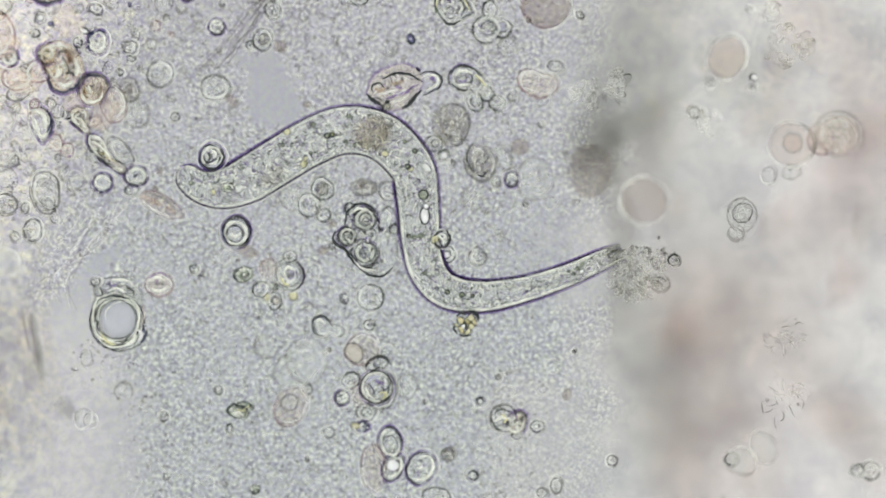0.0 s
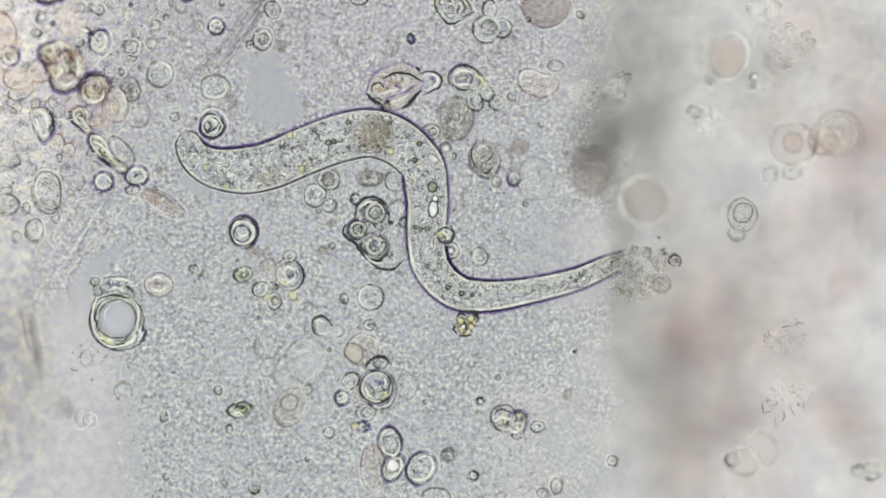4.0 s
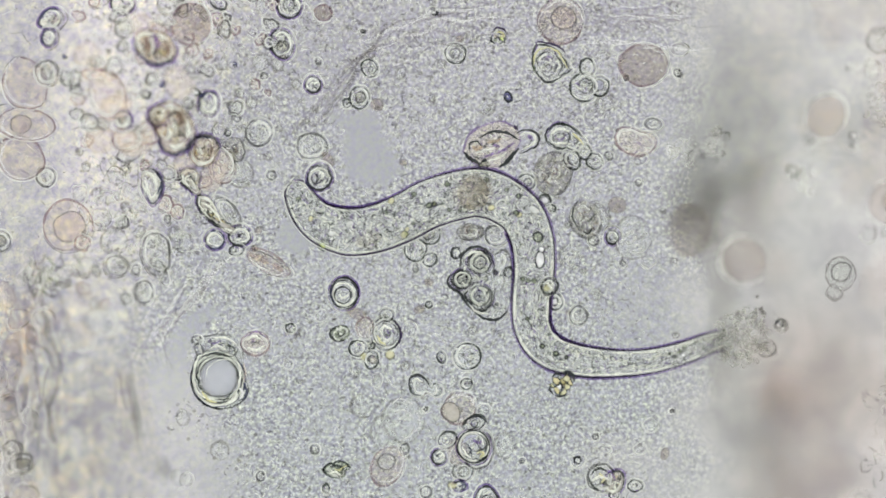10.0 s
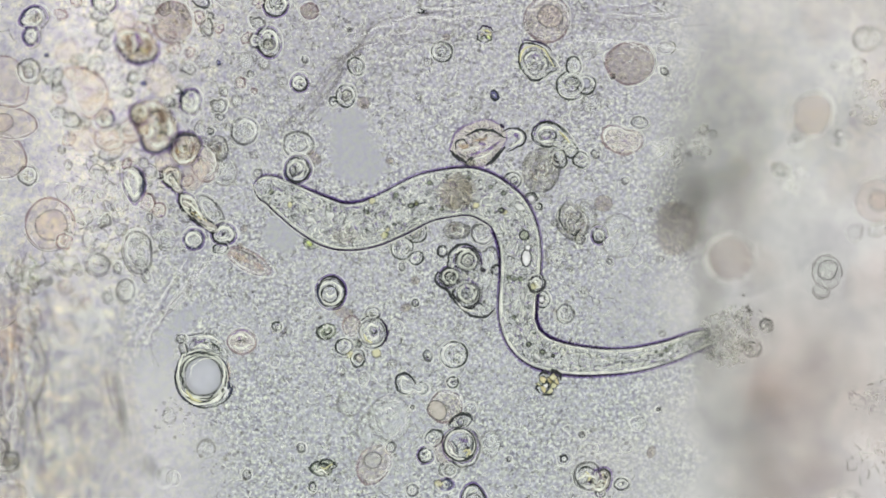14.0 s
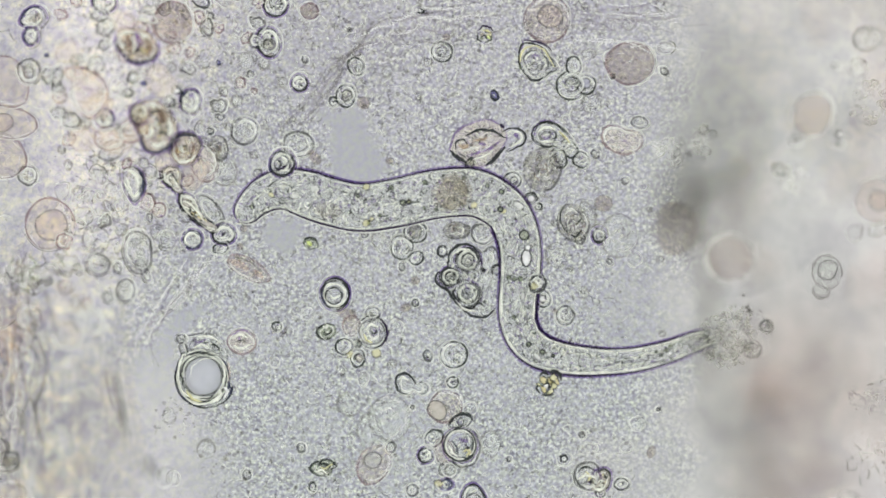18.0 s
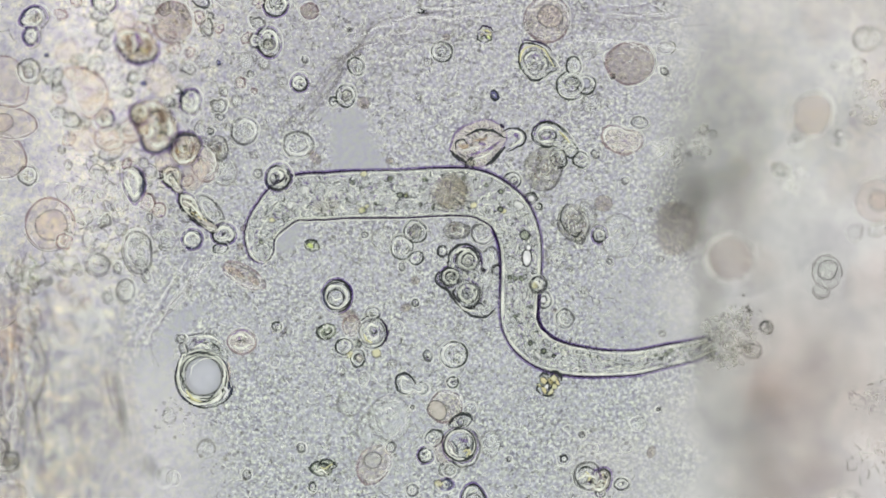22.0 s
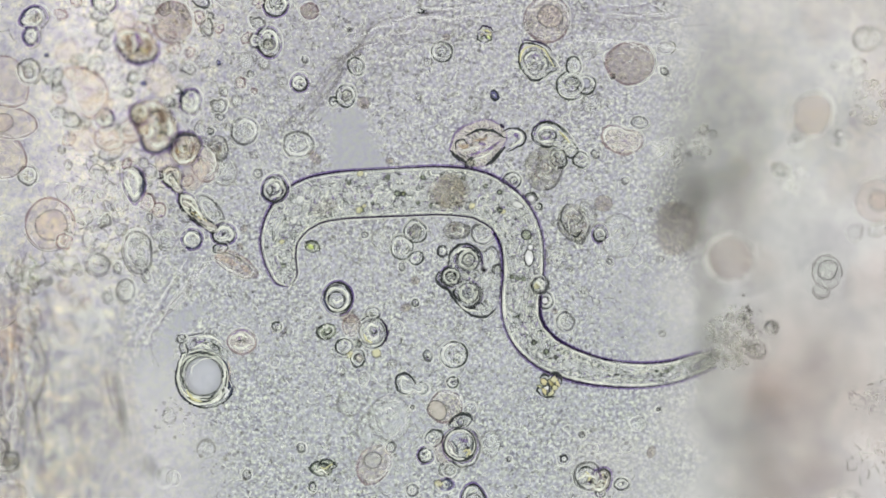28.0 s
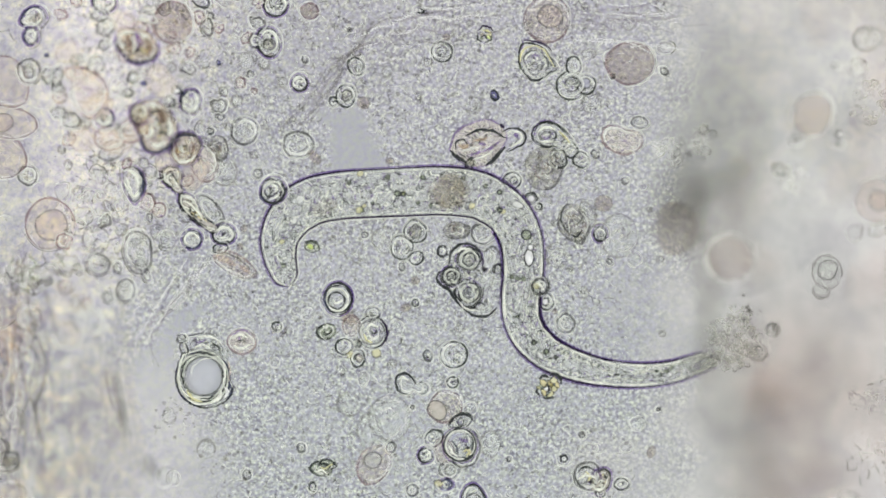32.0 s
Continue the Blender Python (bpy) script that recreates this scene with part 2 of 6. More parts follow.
    bend = nt.nodes.new("ShaderNodeMath")
    bend.operation, bend.inputs[1].default_value = "SUBTRACT", 0.49
    nt.links.new(noise_of(nt, g, 40.0, 1.5, 0.5), bend.inputs[0])
    vein = nt.nodes.new("ShaderNodeMath")
    vein.operation = "ABSOLUTE"
    nt.links.new(bend.outputs[0], vein.inputs[0])
    veins = ramp(nt, vein.outputs[0], [(0.0, (0.84, 0.82, 0.90)), (0.014, (0.95, 0.95, 0.96)), (0.028, (1.06, 1.06, 1.0)), (0.05, (1.0, 1.0, 1.0))])
    mottle = blend(nt, mottle, veins, 1.0, "MULTIPLY")
    tone = blend(nt, tone, blend(nt, (1.0, 1.0, 1.0), mottle, kinds.outputs["Z"]), 1.0, "MULTIPLY")
    tint = blend(nt, tone, tex, 1.0, "MULTIPLY")
    clear = nt.nodes.new("ShaderNodeBsdfTransparent")
    nt.links.new(tint, clear.inputs["Color"])
    skin = node(nt, "ShaderNodeBsdfPrincipled", Roughness=0.5)
    skin.inputs["Base Color"].default_value = (0.35, 0.36, 0.36, 1)
    bump = node(nt, "ShaderNodeBump", Strength=0.3, Distance=0.004)
    nt.links.new(fine, bump.inputs["Height"]), nt.links.new(bump.outputs[0], skin.inputs["Normal"])
    mix = nt.nodes.new("ShaderNodeMixShader")
    mix.inputs[0].default_value = 0.06
    nt.links.new(clear.outputs[0], mix.inputs[1]), nt.links.new(skin.outputs[0], mix.inputs[2])
    out = nt.nodes.new("ShaderNodeOutputMaterial")
    nt.links.new(mix.outputs[0], out.inputs["Surface"])
    return m


M["film"] = film_material()


# ---- the film on the slide ----
def step(a, b, x):
    k = min(1.0, max(0.0, (x - a) / (b - a)))
    return k * k * (3 - 2 * k)


def H(u, v):
    """Height of the film over the slide, in metres."""
    right = step(1120, 1330, u + 0.05 * (v - 440))
    for x, y, r in ((1288, 598, 95), (1543, 185, 80), (1545, 750, 100), (1460, 490, 60)):
        right *= 1 - 0.7 * step(r, r * 0.5, math.hypot(u - x, v - y))
    left = 1.35 * step(370, 130, u) * step(330, 600, v) * (0.4 + 0.6 * step(-20, 130, u))
    corner = step(340, -60, u) * step(420, 60, v)
    corner = 0.6 * corner + step(215, 80, math.hypot(u - 225, v - 145))
    n = noise.noise((u / 160.0, v / 160.0, 0.3))
    return 0.08 * right * (1 + 0.4 * n) + 0.065 * left * (1 + 0.5 * n) + 0.055 * corner + 0.002 * n


# the outlines of the clear pools
POOLS = (((556, 196), (590, 202), (632, 190), (648, 218), (664, 252), (686, 300), (660, 330), (585, 320), (584, 262), (574, 224)),
         ((478, 384), (540, 396), (532, 424), (512, 452), (486, 446), (466, 430)),
         ((308, 548), (352, 540), (366, 552), (330, 585), (312, 604), (310, 700), (278, 716), (246, 704), (236, 640), (274, 602)))


def pools(u, v):
    """How far the point lies inside one of the clear pools, 0 to 1."""
    best = 0.0
    w = 12 * noise.noise((u / 22.0, v / 22.0, 2.2))
    for ring in POOLS:
        if not (min(x for x, _ in ring) - 40 < u < max(x for x, _ in ring) + 40 and min(y for _, y in ring) - 40 < v < max(y for _, y in ring) + 40):
            continue
        inside, near = False, 1e9
        for (x0, y0), (x1, y1) in zip(ring, ring[1:] + ring[:1]):
            if (y0 > v) != (y1 > v) and u < x0 + (v - y0) * (x1 - x0) / (y1 - y0):
                inside = not inside
            k = min(1.0, max(0.0, ((u - x0) * (x1 - x0) + (v - y0) * (y1 - y0)) / ((x1 - x0) ** 2 + (y1 - y0) ** 2)))
            near = min(near, math.hypot(u - x0 - k * (x1 - x0), v - y0 - k * (y1 - y0)))
        best = max(best, 0.78 * step(-12, 15, (near if inside else -near) + w))
    return best


def build_film():
    us = np.concatenate([np.linspace(-1700, -150, 16), np.linspace(-130, 1760, 271), np.linspace(1800, 3300, 16)])
    vs = np.concatenate([np.linspace(-1400, -60, 14), np.linspace(-50, 1030, 155), np.linspace(1060, 2300, 14)])
    verts, thick, weave = [], [], []
    for v in vs:
        for u in us:
            uu, vv = min(max(u, -160), 1800), min(max(v, -100), 1100)
            verts.append((*P(u, v), H(uu, vv)))
            clear = pools(u, v)
            pool = 1 - 0.88 * max(clear, step(60, 35, math.hypot(u - 440, (v - 225) / 1.0)) * 0.25, step(120, 50, math.hypot((u - 1150) / 1.2, v - 560)) * 0.8)
            side = max(step(1085, 1285, u + 55 * noise.noise((u / 70.0, v / 70.0, 6.0))), 0.6 * step(170, 60, u), step(300, 120, u) * step(380, 560, v), step(490, 330, u) * step(700, 800, v), step(410, 325, u) * step(590, 680, v), 0.55 * step(960, 1060, u) * step(720, 820, v))
            pale = max(step(520, 150, u + 0.35 * v) * (0.25 + 0.75 * step(20, 190, u)), 0.28 * step(430, 260, u) * step(480, 700, v) * (0.5 + 0.5 * step(60, 200, u)), 0.6 * step(1300, 1560, u) * (0.5 + noise.noise((u / 150.0, v / 150.0, 4))), 0)
            near = max(step(620, 330, u + 0.45 * v), 0.6 * step(780, 580, u) * step(250, 110, v))
            thick.append((pool * (1 - (0.97 if u > 700 else 0.93) * side) * (1 - 0.7 * near), side if u > 700 else 0.38 * side, pale))
            weave.append((clear, max(step(300, 90, u + 40 * noise.noise((u / 80.0, v / 80.0, 8.0))) * step(440, 560, v), 0.5 * step(120, 20, u) * step(330, 470, v)), max(step(640, 360, u + 0.45 * v), 0.7 * step(330, 150, u), 0.5 * step(780, 580, u) * step(250, 110, v), 0.32 * step(1130, 1240, u) * step(430, 260, v)) * (1 - clear)))
    nu, nv = len(us), len(vs)
    faces = [(j * nu + i, (j + 1) * nu + i, (j + 1) * nu + i + 1, j * nu + i + 1) for j in range(nv - 1) for i in range(nu - 1)]
    me = bpy.data.meshes.new("ground")
    me.from_pydata(verts, [], faces)
    a = me.attributes.new("thick", "FLOAT_VECTOR", "POINT")
    a.data.foreach_set("vector", np.array(thick, dtype=np.float32).ravel())
    a = me.attributes.new("weave", "FLOAT_VECTOR", "POINT")
    a.data.foreach_set("vector", np.array(weave, dtype=np.float32).ravel())
    me.polygons.foreach_set("use_smooth", [True] * len(faces))
    me.materials.append(M["film"])
    return tagged(new("ground", me), "grainy grey mucus film spread over the lit slide", "ground", kind="structure")


build_film()


# ---- helpers for things ----
def finish(name, verts, faces, material, parent=None, label="", rest=None):
    me = bpy.data.meshes.new(name)
    me.from_pydata(verts, [], faces)
    me.polygons.foreach_set("use_smooth", [True] * len(faces))
    me.materials.append(M[material])
    if rest is not None:
        a = me.attributes.new("rest", "FLOAT_VECTOR", "POINT")
        a.data.foreach_set("vector", np.array(rest, dtype=np.float32).ravel())
    ob = new(name, me)
    if parent is not None:
        ob.parent = parent
    return tagged(ob, label) if label else ob


def outline(rng, rx, ry, turn, rough, n=44, point=0.0):
    """A closed wobbly outline round the origin, in metres."""
    ph = [(rng.uniform(0, 6.28), rng.uniform(0.4, 1.0) * rough / k) for k in (2, 3, 4, 5, 7, 10)]
    pts = []
    c, s = math.cos(radians(turn)), math.sin(radians(turn))
    for i in range(n):
        a = 2 * math.pi * i / n
        r = 1 + sum(w * math.cos(k * a + p) for k, (p, w) in zip((2, 3, 4, 5, 7, 10), ph))
        x, y = rx * r * math.cos(a) / 1000, ry * r * math.sin(a) * abs(math.sin(a)) ** point / 1000
        pts.append((x * c - y * s, x * s + y * c))
    return pts


def tube(points, radii, sides=6, closed=True, flat=1.0):
    """A tube along points (x, y, z), with a radius at each."""
    n, verts, faces = len(points), [], []
    for i, p in enumerate(points):
        a = points[(i - 1) % n] if closed or i else points[0]
        b = points[(i + 1) % n] if closed or i < n - 1 else points[-1]
        tx, ty = b[0] - a[0], b[1] - a[1]
        d = math.hypot(tx, ty) or 1.0
        nx, ny = -ty / d, tx / d
        for k in range(sides):
            w = 2 * math.pi * k / sides
            verts.append((p[0] + nx * radii[i] * math.cos(w), p[1] + ny * radii[i] * math.cos(w), p[2] + flat * radii[i] * math.sin(w)))
    for i in range(n if closed else n - 1):
        j = (i + 1) % n
        for k in range(sides):
            q = (k + 1) % sides
            faces.append((i * sides + k, j * sides + k, j * sides + q, i * sides + q))
    if not closed:
        faces.append(tuple(reversed(range(sides))))
        faces.append(tuple(range((n - 1) * sides, n * sides)))
    return verts, faces


def dome(pts, height, rings=5, lift=0.0):
    """A low dome over an outline."""
    n, verts, faces = len(pts), [], []
    for j in range(rings):
        f = 1 - j / rings
        z = lift + height * math.sqrt(max(0.0, 1 - f * f))
        verts += [(x * f, y * f, z) for x, y in pts]
    verts.append((0, 0, lift + height))
    for j in range(rings - 1):
        for i in range(n):
            k = (i + 1) % n
            faces.append((j * n + i, j * n + k, (j + 1) * n + k, (j + 1) * n + i))
    for i in range(n):
        faces.append(((rings - 1) * n + i, (rings - 1) * n + (i + 1) % n, rings * n))
    return verts, faces


def dense(points):
    """A smooth line through points, with its length from the start."""
    p = [np.array(q, float) for q in points]
    p = [2 * p[0] - p[1]] + p + [2 * p[-1] - p[-2]]
    out, marks = [], []
    for i in range(1, len(p) - 2):
        marks.append(len(out))
        for t in np.linspace(0, 1, 24, endpoint=False):
            a, b, c, d = p[i - 1], p[i], p[i + 1], p[i + 2]
            out.append(0.5 * (2 * b + (c - a) * t + (2 * a - 5 * b + 4 * c - d) * t * t + (3 * b - a - 3 * c + d) * t ** 3))
    marks.append(len(out))
    out.append(p[-2])
    out = np.array(out)
    return out, np.concatenate([[0], np.cumsum(np.hypot(*np.diff(out, axis=0).T))]), marks


def beads(places, radii, flat=0.7, seg=6):
    """Small round grains in one mesh."""
    verts, faces = [], []
    for (x, y, z), r in zip(places, radii):
        b = len(verts)
        verts.append((x, y, z - r * flat))
        for k in (-0.5, 0.5):
            for i in range(seg):
                a = 2 * math.pi * (i + 0.5 * (k > 0)) / seg
                verts.append((x + 0.87 * r * math.cos(a), y + 0.87 * r * math.sin(a), z + k * r * flat))
        verts.append((x, y, z + r * flat))
        for i in range(seg):
            j = (i + 1) % seg
            faces += [(b, b + 1 + j, b + 1 + i), (b + 1 + i, b + 1 + j, b + 1 + seg + i), (b + 1 + j, b + 1 + seg + j, b + 1 + seg + i),
                      (b + 1 + seg + i, b + 1 + seg + j, b + 1 + 2 * seg)]
    return verts, faces


def curls(rng, pts, top, count, thick, low=0.05, high=0.82):
    """Fine crumpled threads over a dome with that outline, in one mesh."""
    n, verts, faces = len(pts), [], []
    fine = min(1.0, 0.02 / (sum(math.hypot(*p) for p in pts) / n))

    def on(p, q):
        d = math.hypot(p, q)
        w = (math.atan2(q, p) / 6.28318 % 1.0) * n
        j, f = int(w) % n, w - int(w)
        x, y = (pts[j][i] * (1 - f) + pts[(j + 1) % n][i] * f for i in (0, 1))
        return x * d, y * d, top * math.sqrt(max(0.0, 1 - d * d)) + 0.0006

    for _ in range(count):
        a, d = rng.uniform(0, 6.28), rng.uniform(low, high)
        p, q, heading, bend, size = d * math.cos(a), d * math.sin(a), rng.uniform(0, 6.28), rng.uniform(-4.0, 4.0), rng.uniform(0.05, 0.13) * fine
        line = []
        for k in range(6):
            line.append(on(p, q))
            heading += bend / 5
            p, q = p + size * math.cos(heading), q + size * math.sin(heading)
            d = math.hypot(p, q)
            if d > 0.88:
                p, q = p * 0.88 / d, q * 0.88 / d
        r = thick * rng.uniform(0.6, 1.25) / 1000
        vv, ff = tube(line, [r * x for x in (0.35, 0.9, 1, 1, 0.8, 0.3)], 4, False)
        b = len(verts)
        verts += vv
        faces += [tuple(i + b for i in f) for f in ff]
    return verts, faces


# style: body, wall, wall width, halo, grains, name, label, category
STYLES = {
    "lens": ("body_peach", "fringe", 2.2, "", 6, "spindle_cell", "spindle-shaped cell with a tan middle and black ridges", "cell"),
    "sac": ("body_clear", "wall_soft", 1.6, "", 8, "cell_sac", "clear sac with a dark edge, holding smaller cells", "cell sac"),
    "lilac": ("body_lilac", "wall_dark", 1.5, "", 0, "smooth_cell", "smooth lilac-grey round cell inside a thick ring", "cell"),
    "cap": ("body_pale", "wall_soft", 1.6, "halo_soft", 5, "crumpled_cap", "crumpled clear cap on a large ring cell", "cell"),
    "crumple": ("body_clear", "wall_dark", 1.5, "halo", 0, "refractile_cell", "large glassy crumpled ring cell", "cell"),
    "sharp": ("body_clear", "wall_black", 1.9, "halo", 4, "round_cell", "clear round cell with a sharp dark wall", "cell"),
    "thick": ("body_clear", "wall_black", 2.1, "halo", 5, "thick_walled_cell", "clear cell with a thick black double wall", "cell"),
    "blue": ("body_clear", "wall_blue", 2.0, "halo", 3, "refractile_cell", "glassy cell with a blue-black rim", "cell"),
    "ring": ("body_clear", "wall_dark", 1.7, "halo_soft", 3, "ring_cell", "clear cell with a thin dark ring wall", "cell"),
    "pale": ("body_pale", "wall_soft", 2.0, "halo_soft", 3, "pale_cell", "pale watery cell with a soft grey rim", "cell"),
    "ghost": ("body_clear", "wall_faint", 2.6, "", 2, "ghost_cell", "nearly invisible swollen ghost cell", "cell"),
    "tan": ("body_tan", "wall_tan", 2.0, "veil_light", 0, "tan_cell", "smooth pinkish tan disc-shaped cell", "cell"),
    "brown": ("body_brown", "wall_tan", 2.2, "", 0, "brown_cell", "dull brown rounded cell with a blurred edge", "cell"),
    "peach": ("body_peach", "wall_tan", 1.9, "halo_soft", 2, "peach_cell", "soft peach-coloured cell with a thin tan rim", "cell"),
    "amber": ("body_amber", "wall_soft", 2.6, "halo", 3, "yeast_cell", "amber-brown refractile yeast cell with a soft dark rim", "cell"),
    "blush": ("body_peach", "veil_dark", 3.4, "", 0, "peach_cell", "soft rimless peach-coloured cell in the mucus", "cell"),
    "disc": ("body_tan", "veil_dark", 3.2, "", 0, "tan_disc", "blurred pinkish tan disc with a pale rim", "cell"),
    "veil": ("body_clear", "veil_dark", 2.4, "", 0, "ghost_cell", "faint watery ghost cell in thick mucus", "cell"),
    "grain": ("body_grain", "wall_soft", 2.0, "", 14, "granular_cell", "grey-brown cell packed with coarse grains", "cell"),
    "faintgrain": ("body_pale", "wall_faint", 2.2, "", 8, "granular_cell", "pale swollen cell speckled with fine grains", "cell"),
    "olive": ("body_olive", "wall_dark", 2.3, "halo", 6, "yeast_cell", "olive-yellow refractile yeast cell in a chain", "cell"),
    "bead": ("body_clear", "wall_black", 2.6, "halo", 1, "oil_droplet", "small glassy droplet with a black rim", "droplet"),
    "green": ("body_green", "wall_dark", 2.0, "halo_soft", 6, "olive_flake", "olive-green irregular flake of debris", "debris"),
    "smudge": ("body_brown", "wall_faint", 1.5, "", 4, "debris_smudge", "dark smudge of soft debris on the film", "debris"),
    "yellow": ("yellow", "wall_soft", 1.6, "", 0, "yellow_droplet", "tiny bright yellowish droplet", "droplet"),
    # the droplet's shine is painted as a solid white body
    "shine": ("bright", "wall_dark", 1.8, "", 0, "bright_droplet", "small droplet with a painted white glint and a dark rim", "droplet"),
    "dot": ("dot_blue", "wall_blue", 1.4, "", 0, "blue_speck", "tiny dark blue speck", "speck"),
}
FOLDS = {"sharp": 5, "thick": 7, "blue": 4, "ring": 3, "pale": 4, "olive": 6, "green": 4, "grain": 5, "ghost": 2, "cap": 4, "crumple": 6, "sac": 3, "faintgrain": 3}
# share of fine creases to size, and the materials of the dark ones, the painted glints and the lilac ones
CURLS = {"amber": (0.45, "wall_dark", "halo", "gold"), "lens": (0.25, "wall_dark", "halo", "fringe"), "sac": (0.25, "wall_soft", "halo", "fringe"), "cap": (0.45, "wall_dark", "halo", "fringe"),
         "sharp": (0.28, "wall_dark", "halo", "fringe"), "thick": (0.3, "wall_dark", "halo", "fringe"), "blue": (0.28, "wall_blue", "halo", "fringe"), "ring": (0.28, "wall_soft", "halo", "fringe"),
         "pale": (0.28, "wall_faint", "halo_soft", "veil_dark"), "ghost": (0.2, "veil_dark", "veil_light", ""), "grain": (0.5, "body_brown", "halo_soft", "wall_soft"),
         "faintgrain": (0.35, "wall_faint", "halo_soft", "veil_dark"), "olive": (0.35, "wall_dark", "halo", "gold"), "green": (0.4, "wall_dark", "halo", ""),
         "peach": (0.25, "veil_dark", "halo_soft", "fringe"), "tan": (0.12, "veil_dark", "veil_light", ""), "brown": (0.16, "wall_tan", "veil_light", "")}
THINGS = {}
COUNT = [0]


def cell(u, v, rx, ry=None, turn=0, style="ring", key="", rough=0.085, nucleus=None, extra="", lift=0.0, heavy=None, point=0.0, form=None, specks=None, plain=False):
    """One cell that lies on the film at (u, v). nucleus: (du, dv, r, material). heavy: the side, in degrees, where the wall is thickest."""
    body, wall, width, halo, grains, name, label, category = STYLES[style]
    ry = ry or rx
    grains = 0 if plain else grains if specks is None else specks
    COUNT[0] += 1
    rng = random.Random(COUNT[0] * 7919)
    thing = new(name)
    thing.matrix_world = pose(*P(u, v), H(u, v) + lift)
    tagged(thing, label + (" " + extra if extra else ""), category, name.replace("_", " ") + "s on the film")
    pts = outline(rng, rx, ry, turn, rough * (1 if rough < 0.05 else rng.uniform(0.45, 1.2)), point=point)
    if form:
        loop, total, _ = dense(list(form) + [form[0]])
        pts = []
        for k in range(56):
            d = total[-1] * k / 56
            x, y = np.interp(d, total, loop[:, 0]) - u, np.interp(d, total, loop[:, 1]) - v
            q = 1.6 * rough / 0.085
            x, y = x + q * noise.noise((x / 7.0, y / 7.0, u)), y + q * noise.noise((x / 7.0, y / 7.0, v))
            pts.append((x / 1000, -y / 1000))
        rx = ry = 0.5 * (max(p[0] for p in pts) - min(p[0] for p in pts)) * 1000
        ry = 0.5 * (max(p[1] for p in pts) - min(p[1] for p in pts)) * 1000
    n = len(pts)
    verts, faces = dome(pts, 0.45 * min(rx, ry) / 1000)
    finish("body", verts, faces, body, thing)
    side = radians(heavy) if heavy is not None else rng.uniform(0, 6.28)
    uneven = rng.uniform(0.75, 1.0) if heavy is not None else rng.uniform(0.4, 0.85)
    # the wall's dark colour also paints the refracted edge, heavier on one side
    rad = [width / 1000 * max(0.16, 0.95 + uneven * 0.9 * math.cos(math.atan2(y, x) - side) + 0.3 * math.sin(5 * i * 6.28 / n + side) + 0.2 * math.sin(9 * i * 6.28 / n + 2 * side)) * 0.66 for i, (x, y) in enumerate(pts)]
    verts, faces = tube([(x, y, r) for (x, y), r in zip(pts, rad)], rad)
    finish("cell_wall", verts, faces, wall, thing)
    # bright refracted ring inside the wall, painted as a pale tube
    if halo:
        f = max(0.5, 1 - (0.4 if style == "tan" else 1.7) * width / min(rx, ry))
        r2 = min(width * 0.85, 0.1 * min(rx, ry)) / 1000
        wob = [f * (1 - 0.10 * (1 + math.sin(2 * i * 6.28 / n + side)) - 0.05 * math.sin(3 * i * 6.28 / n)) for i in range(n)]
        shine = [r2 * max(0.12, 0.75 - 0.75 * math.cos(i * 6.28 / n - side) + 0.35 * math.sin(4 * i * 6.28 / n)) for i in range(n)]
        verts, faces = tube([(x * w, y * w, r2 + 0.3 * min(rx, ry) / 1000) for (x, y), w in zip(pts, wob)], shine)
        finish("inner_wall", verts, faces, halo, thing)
    # the optics' colour fringe, painted as a lilac tube outside the wall
    if style in ("sharp", "thick", "blue", "olive", "amber"):
        g = 1 + 1.3 * width / min(rx, ry)
        out_r = [q * 0.75 + 0.0003 for q in rad]
        verts, faces = tube([(x * g, y * g, q) for (x, y), q in zip(pts, out_r)], out_r)
        finish("outer_fringe", verts, faces, "fringe", thing)
    # bright line outside the rim, also painted light in a pale tube
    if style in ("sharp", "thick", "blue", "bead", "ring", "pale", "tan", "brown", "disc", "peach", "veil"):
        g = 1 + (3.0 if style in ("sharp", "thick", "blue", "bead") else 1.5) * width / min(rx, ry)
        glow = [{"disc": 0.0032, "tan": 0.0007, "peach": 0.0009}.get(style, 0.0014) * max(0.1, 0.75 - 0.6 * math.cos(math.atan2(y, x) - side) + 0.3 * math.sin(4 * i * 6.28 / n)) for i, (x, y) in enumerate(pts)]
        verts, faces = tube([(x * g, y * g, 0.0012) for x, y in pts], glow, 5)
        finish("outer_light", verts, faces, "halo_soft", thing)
    if style in ("thick", "olive"):
        g = max(0.55, 1 - 3.6 * width / min(rx, ry))
        thin = [0.0011 * max(0.2, 0.8 + 0.7 * math.sin(3 * i * 6.28 / n + 2 * side)) for i in range(n)]
        verts, faces = tube([(x * g * (1 + 0.06 * math.sin(2 * i * 6.28 / n - side)), y * g * (1 + 0.06 * math.cos(3 * i * 6.28 / n)), 0.34 * min(rx, ry) / 1000)
                             for i, (x, y) in enumerate(pts)], thin, 5)
        finish("second_wall", verts, faces, "wall_dark", thing)
    # a bright or halo nucleus paints the shine of a droplet's core
    if nucleus:
        du, dv, r, mat = nucleus
        ring = outline(rng, r, r * rng.uniform(0.85, 1.1), rng.uniform(0, 180), 0.08, 28)
        off = Matrix.Translation((du / 1000, -dv / 1000, 0.4 * min(rx, ry) / 1000))
        verts, faces = dome(ring, 0.3 * r / 1000, 4)
        core = finish("nucleus", verts, faces, mat, thing)
        core.matrix_local = off
        rr = 0.0011
        verts, faces = tube([(x, y, rr) for x, y in ring], [rr] * 28, 5)
        finish("nucleus_rim", verts, faces, "wall_soft", core)
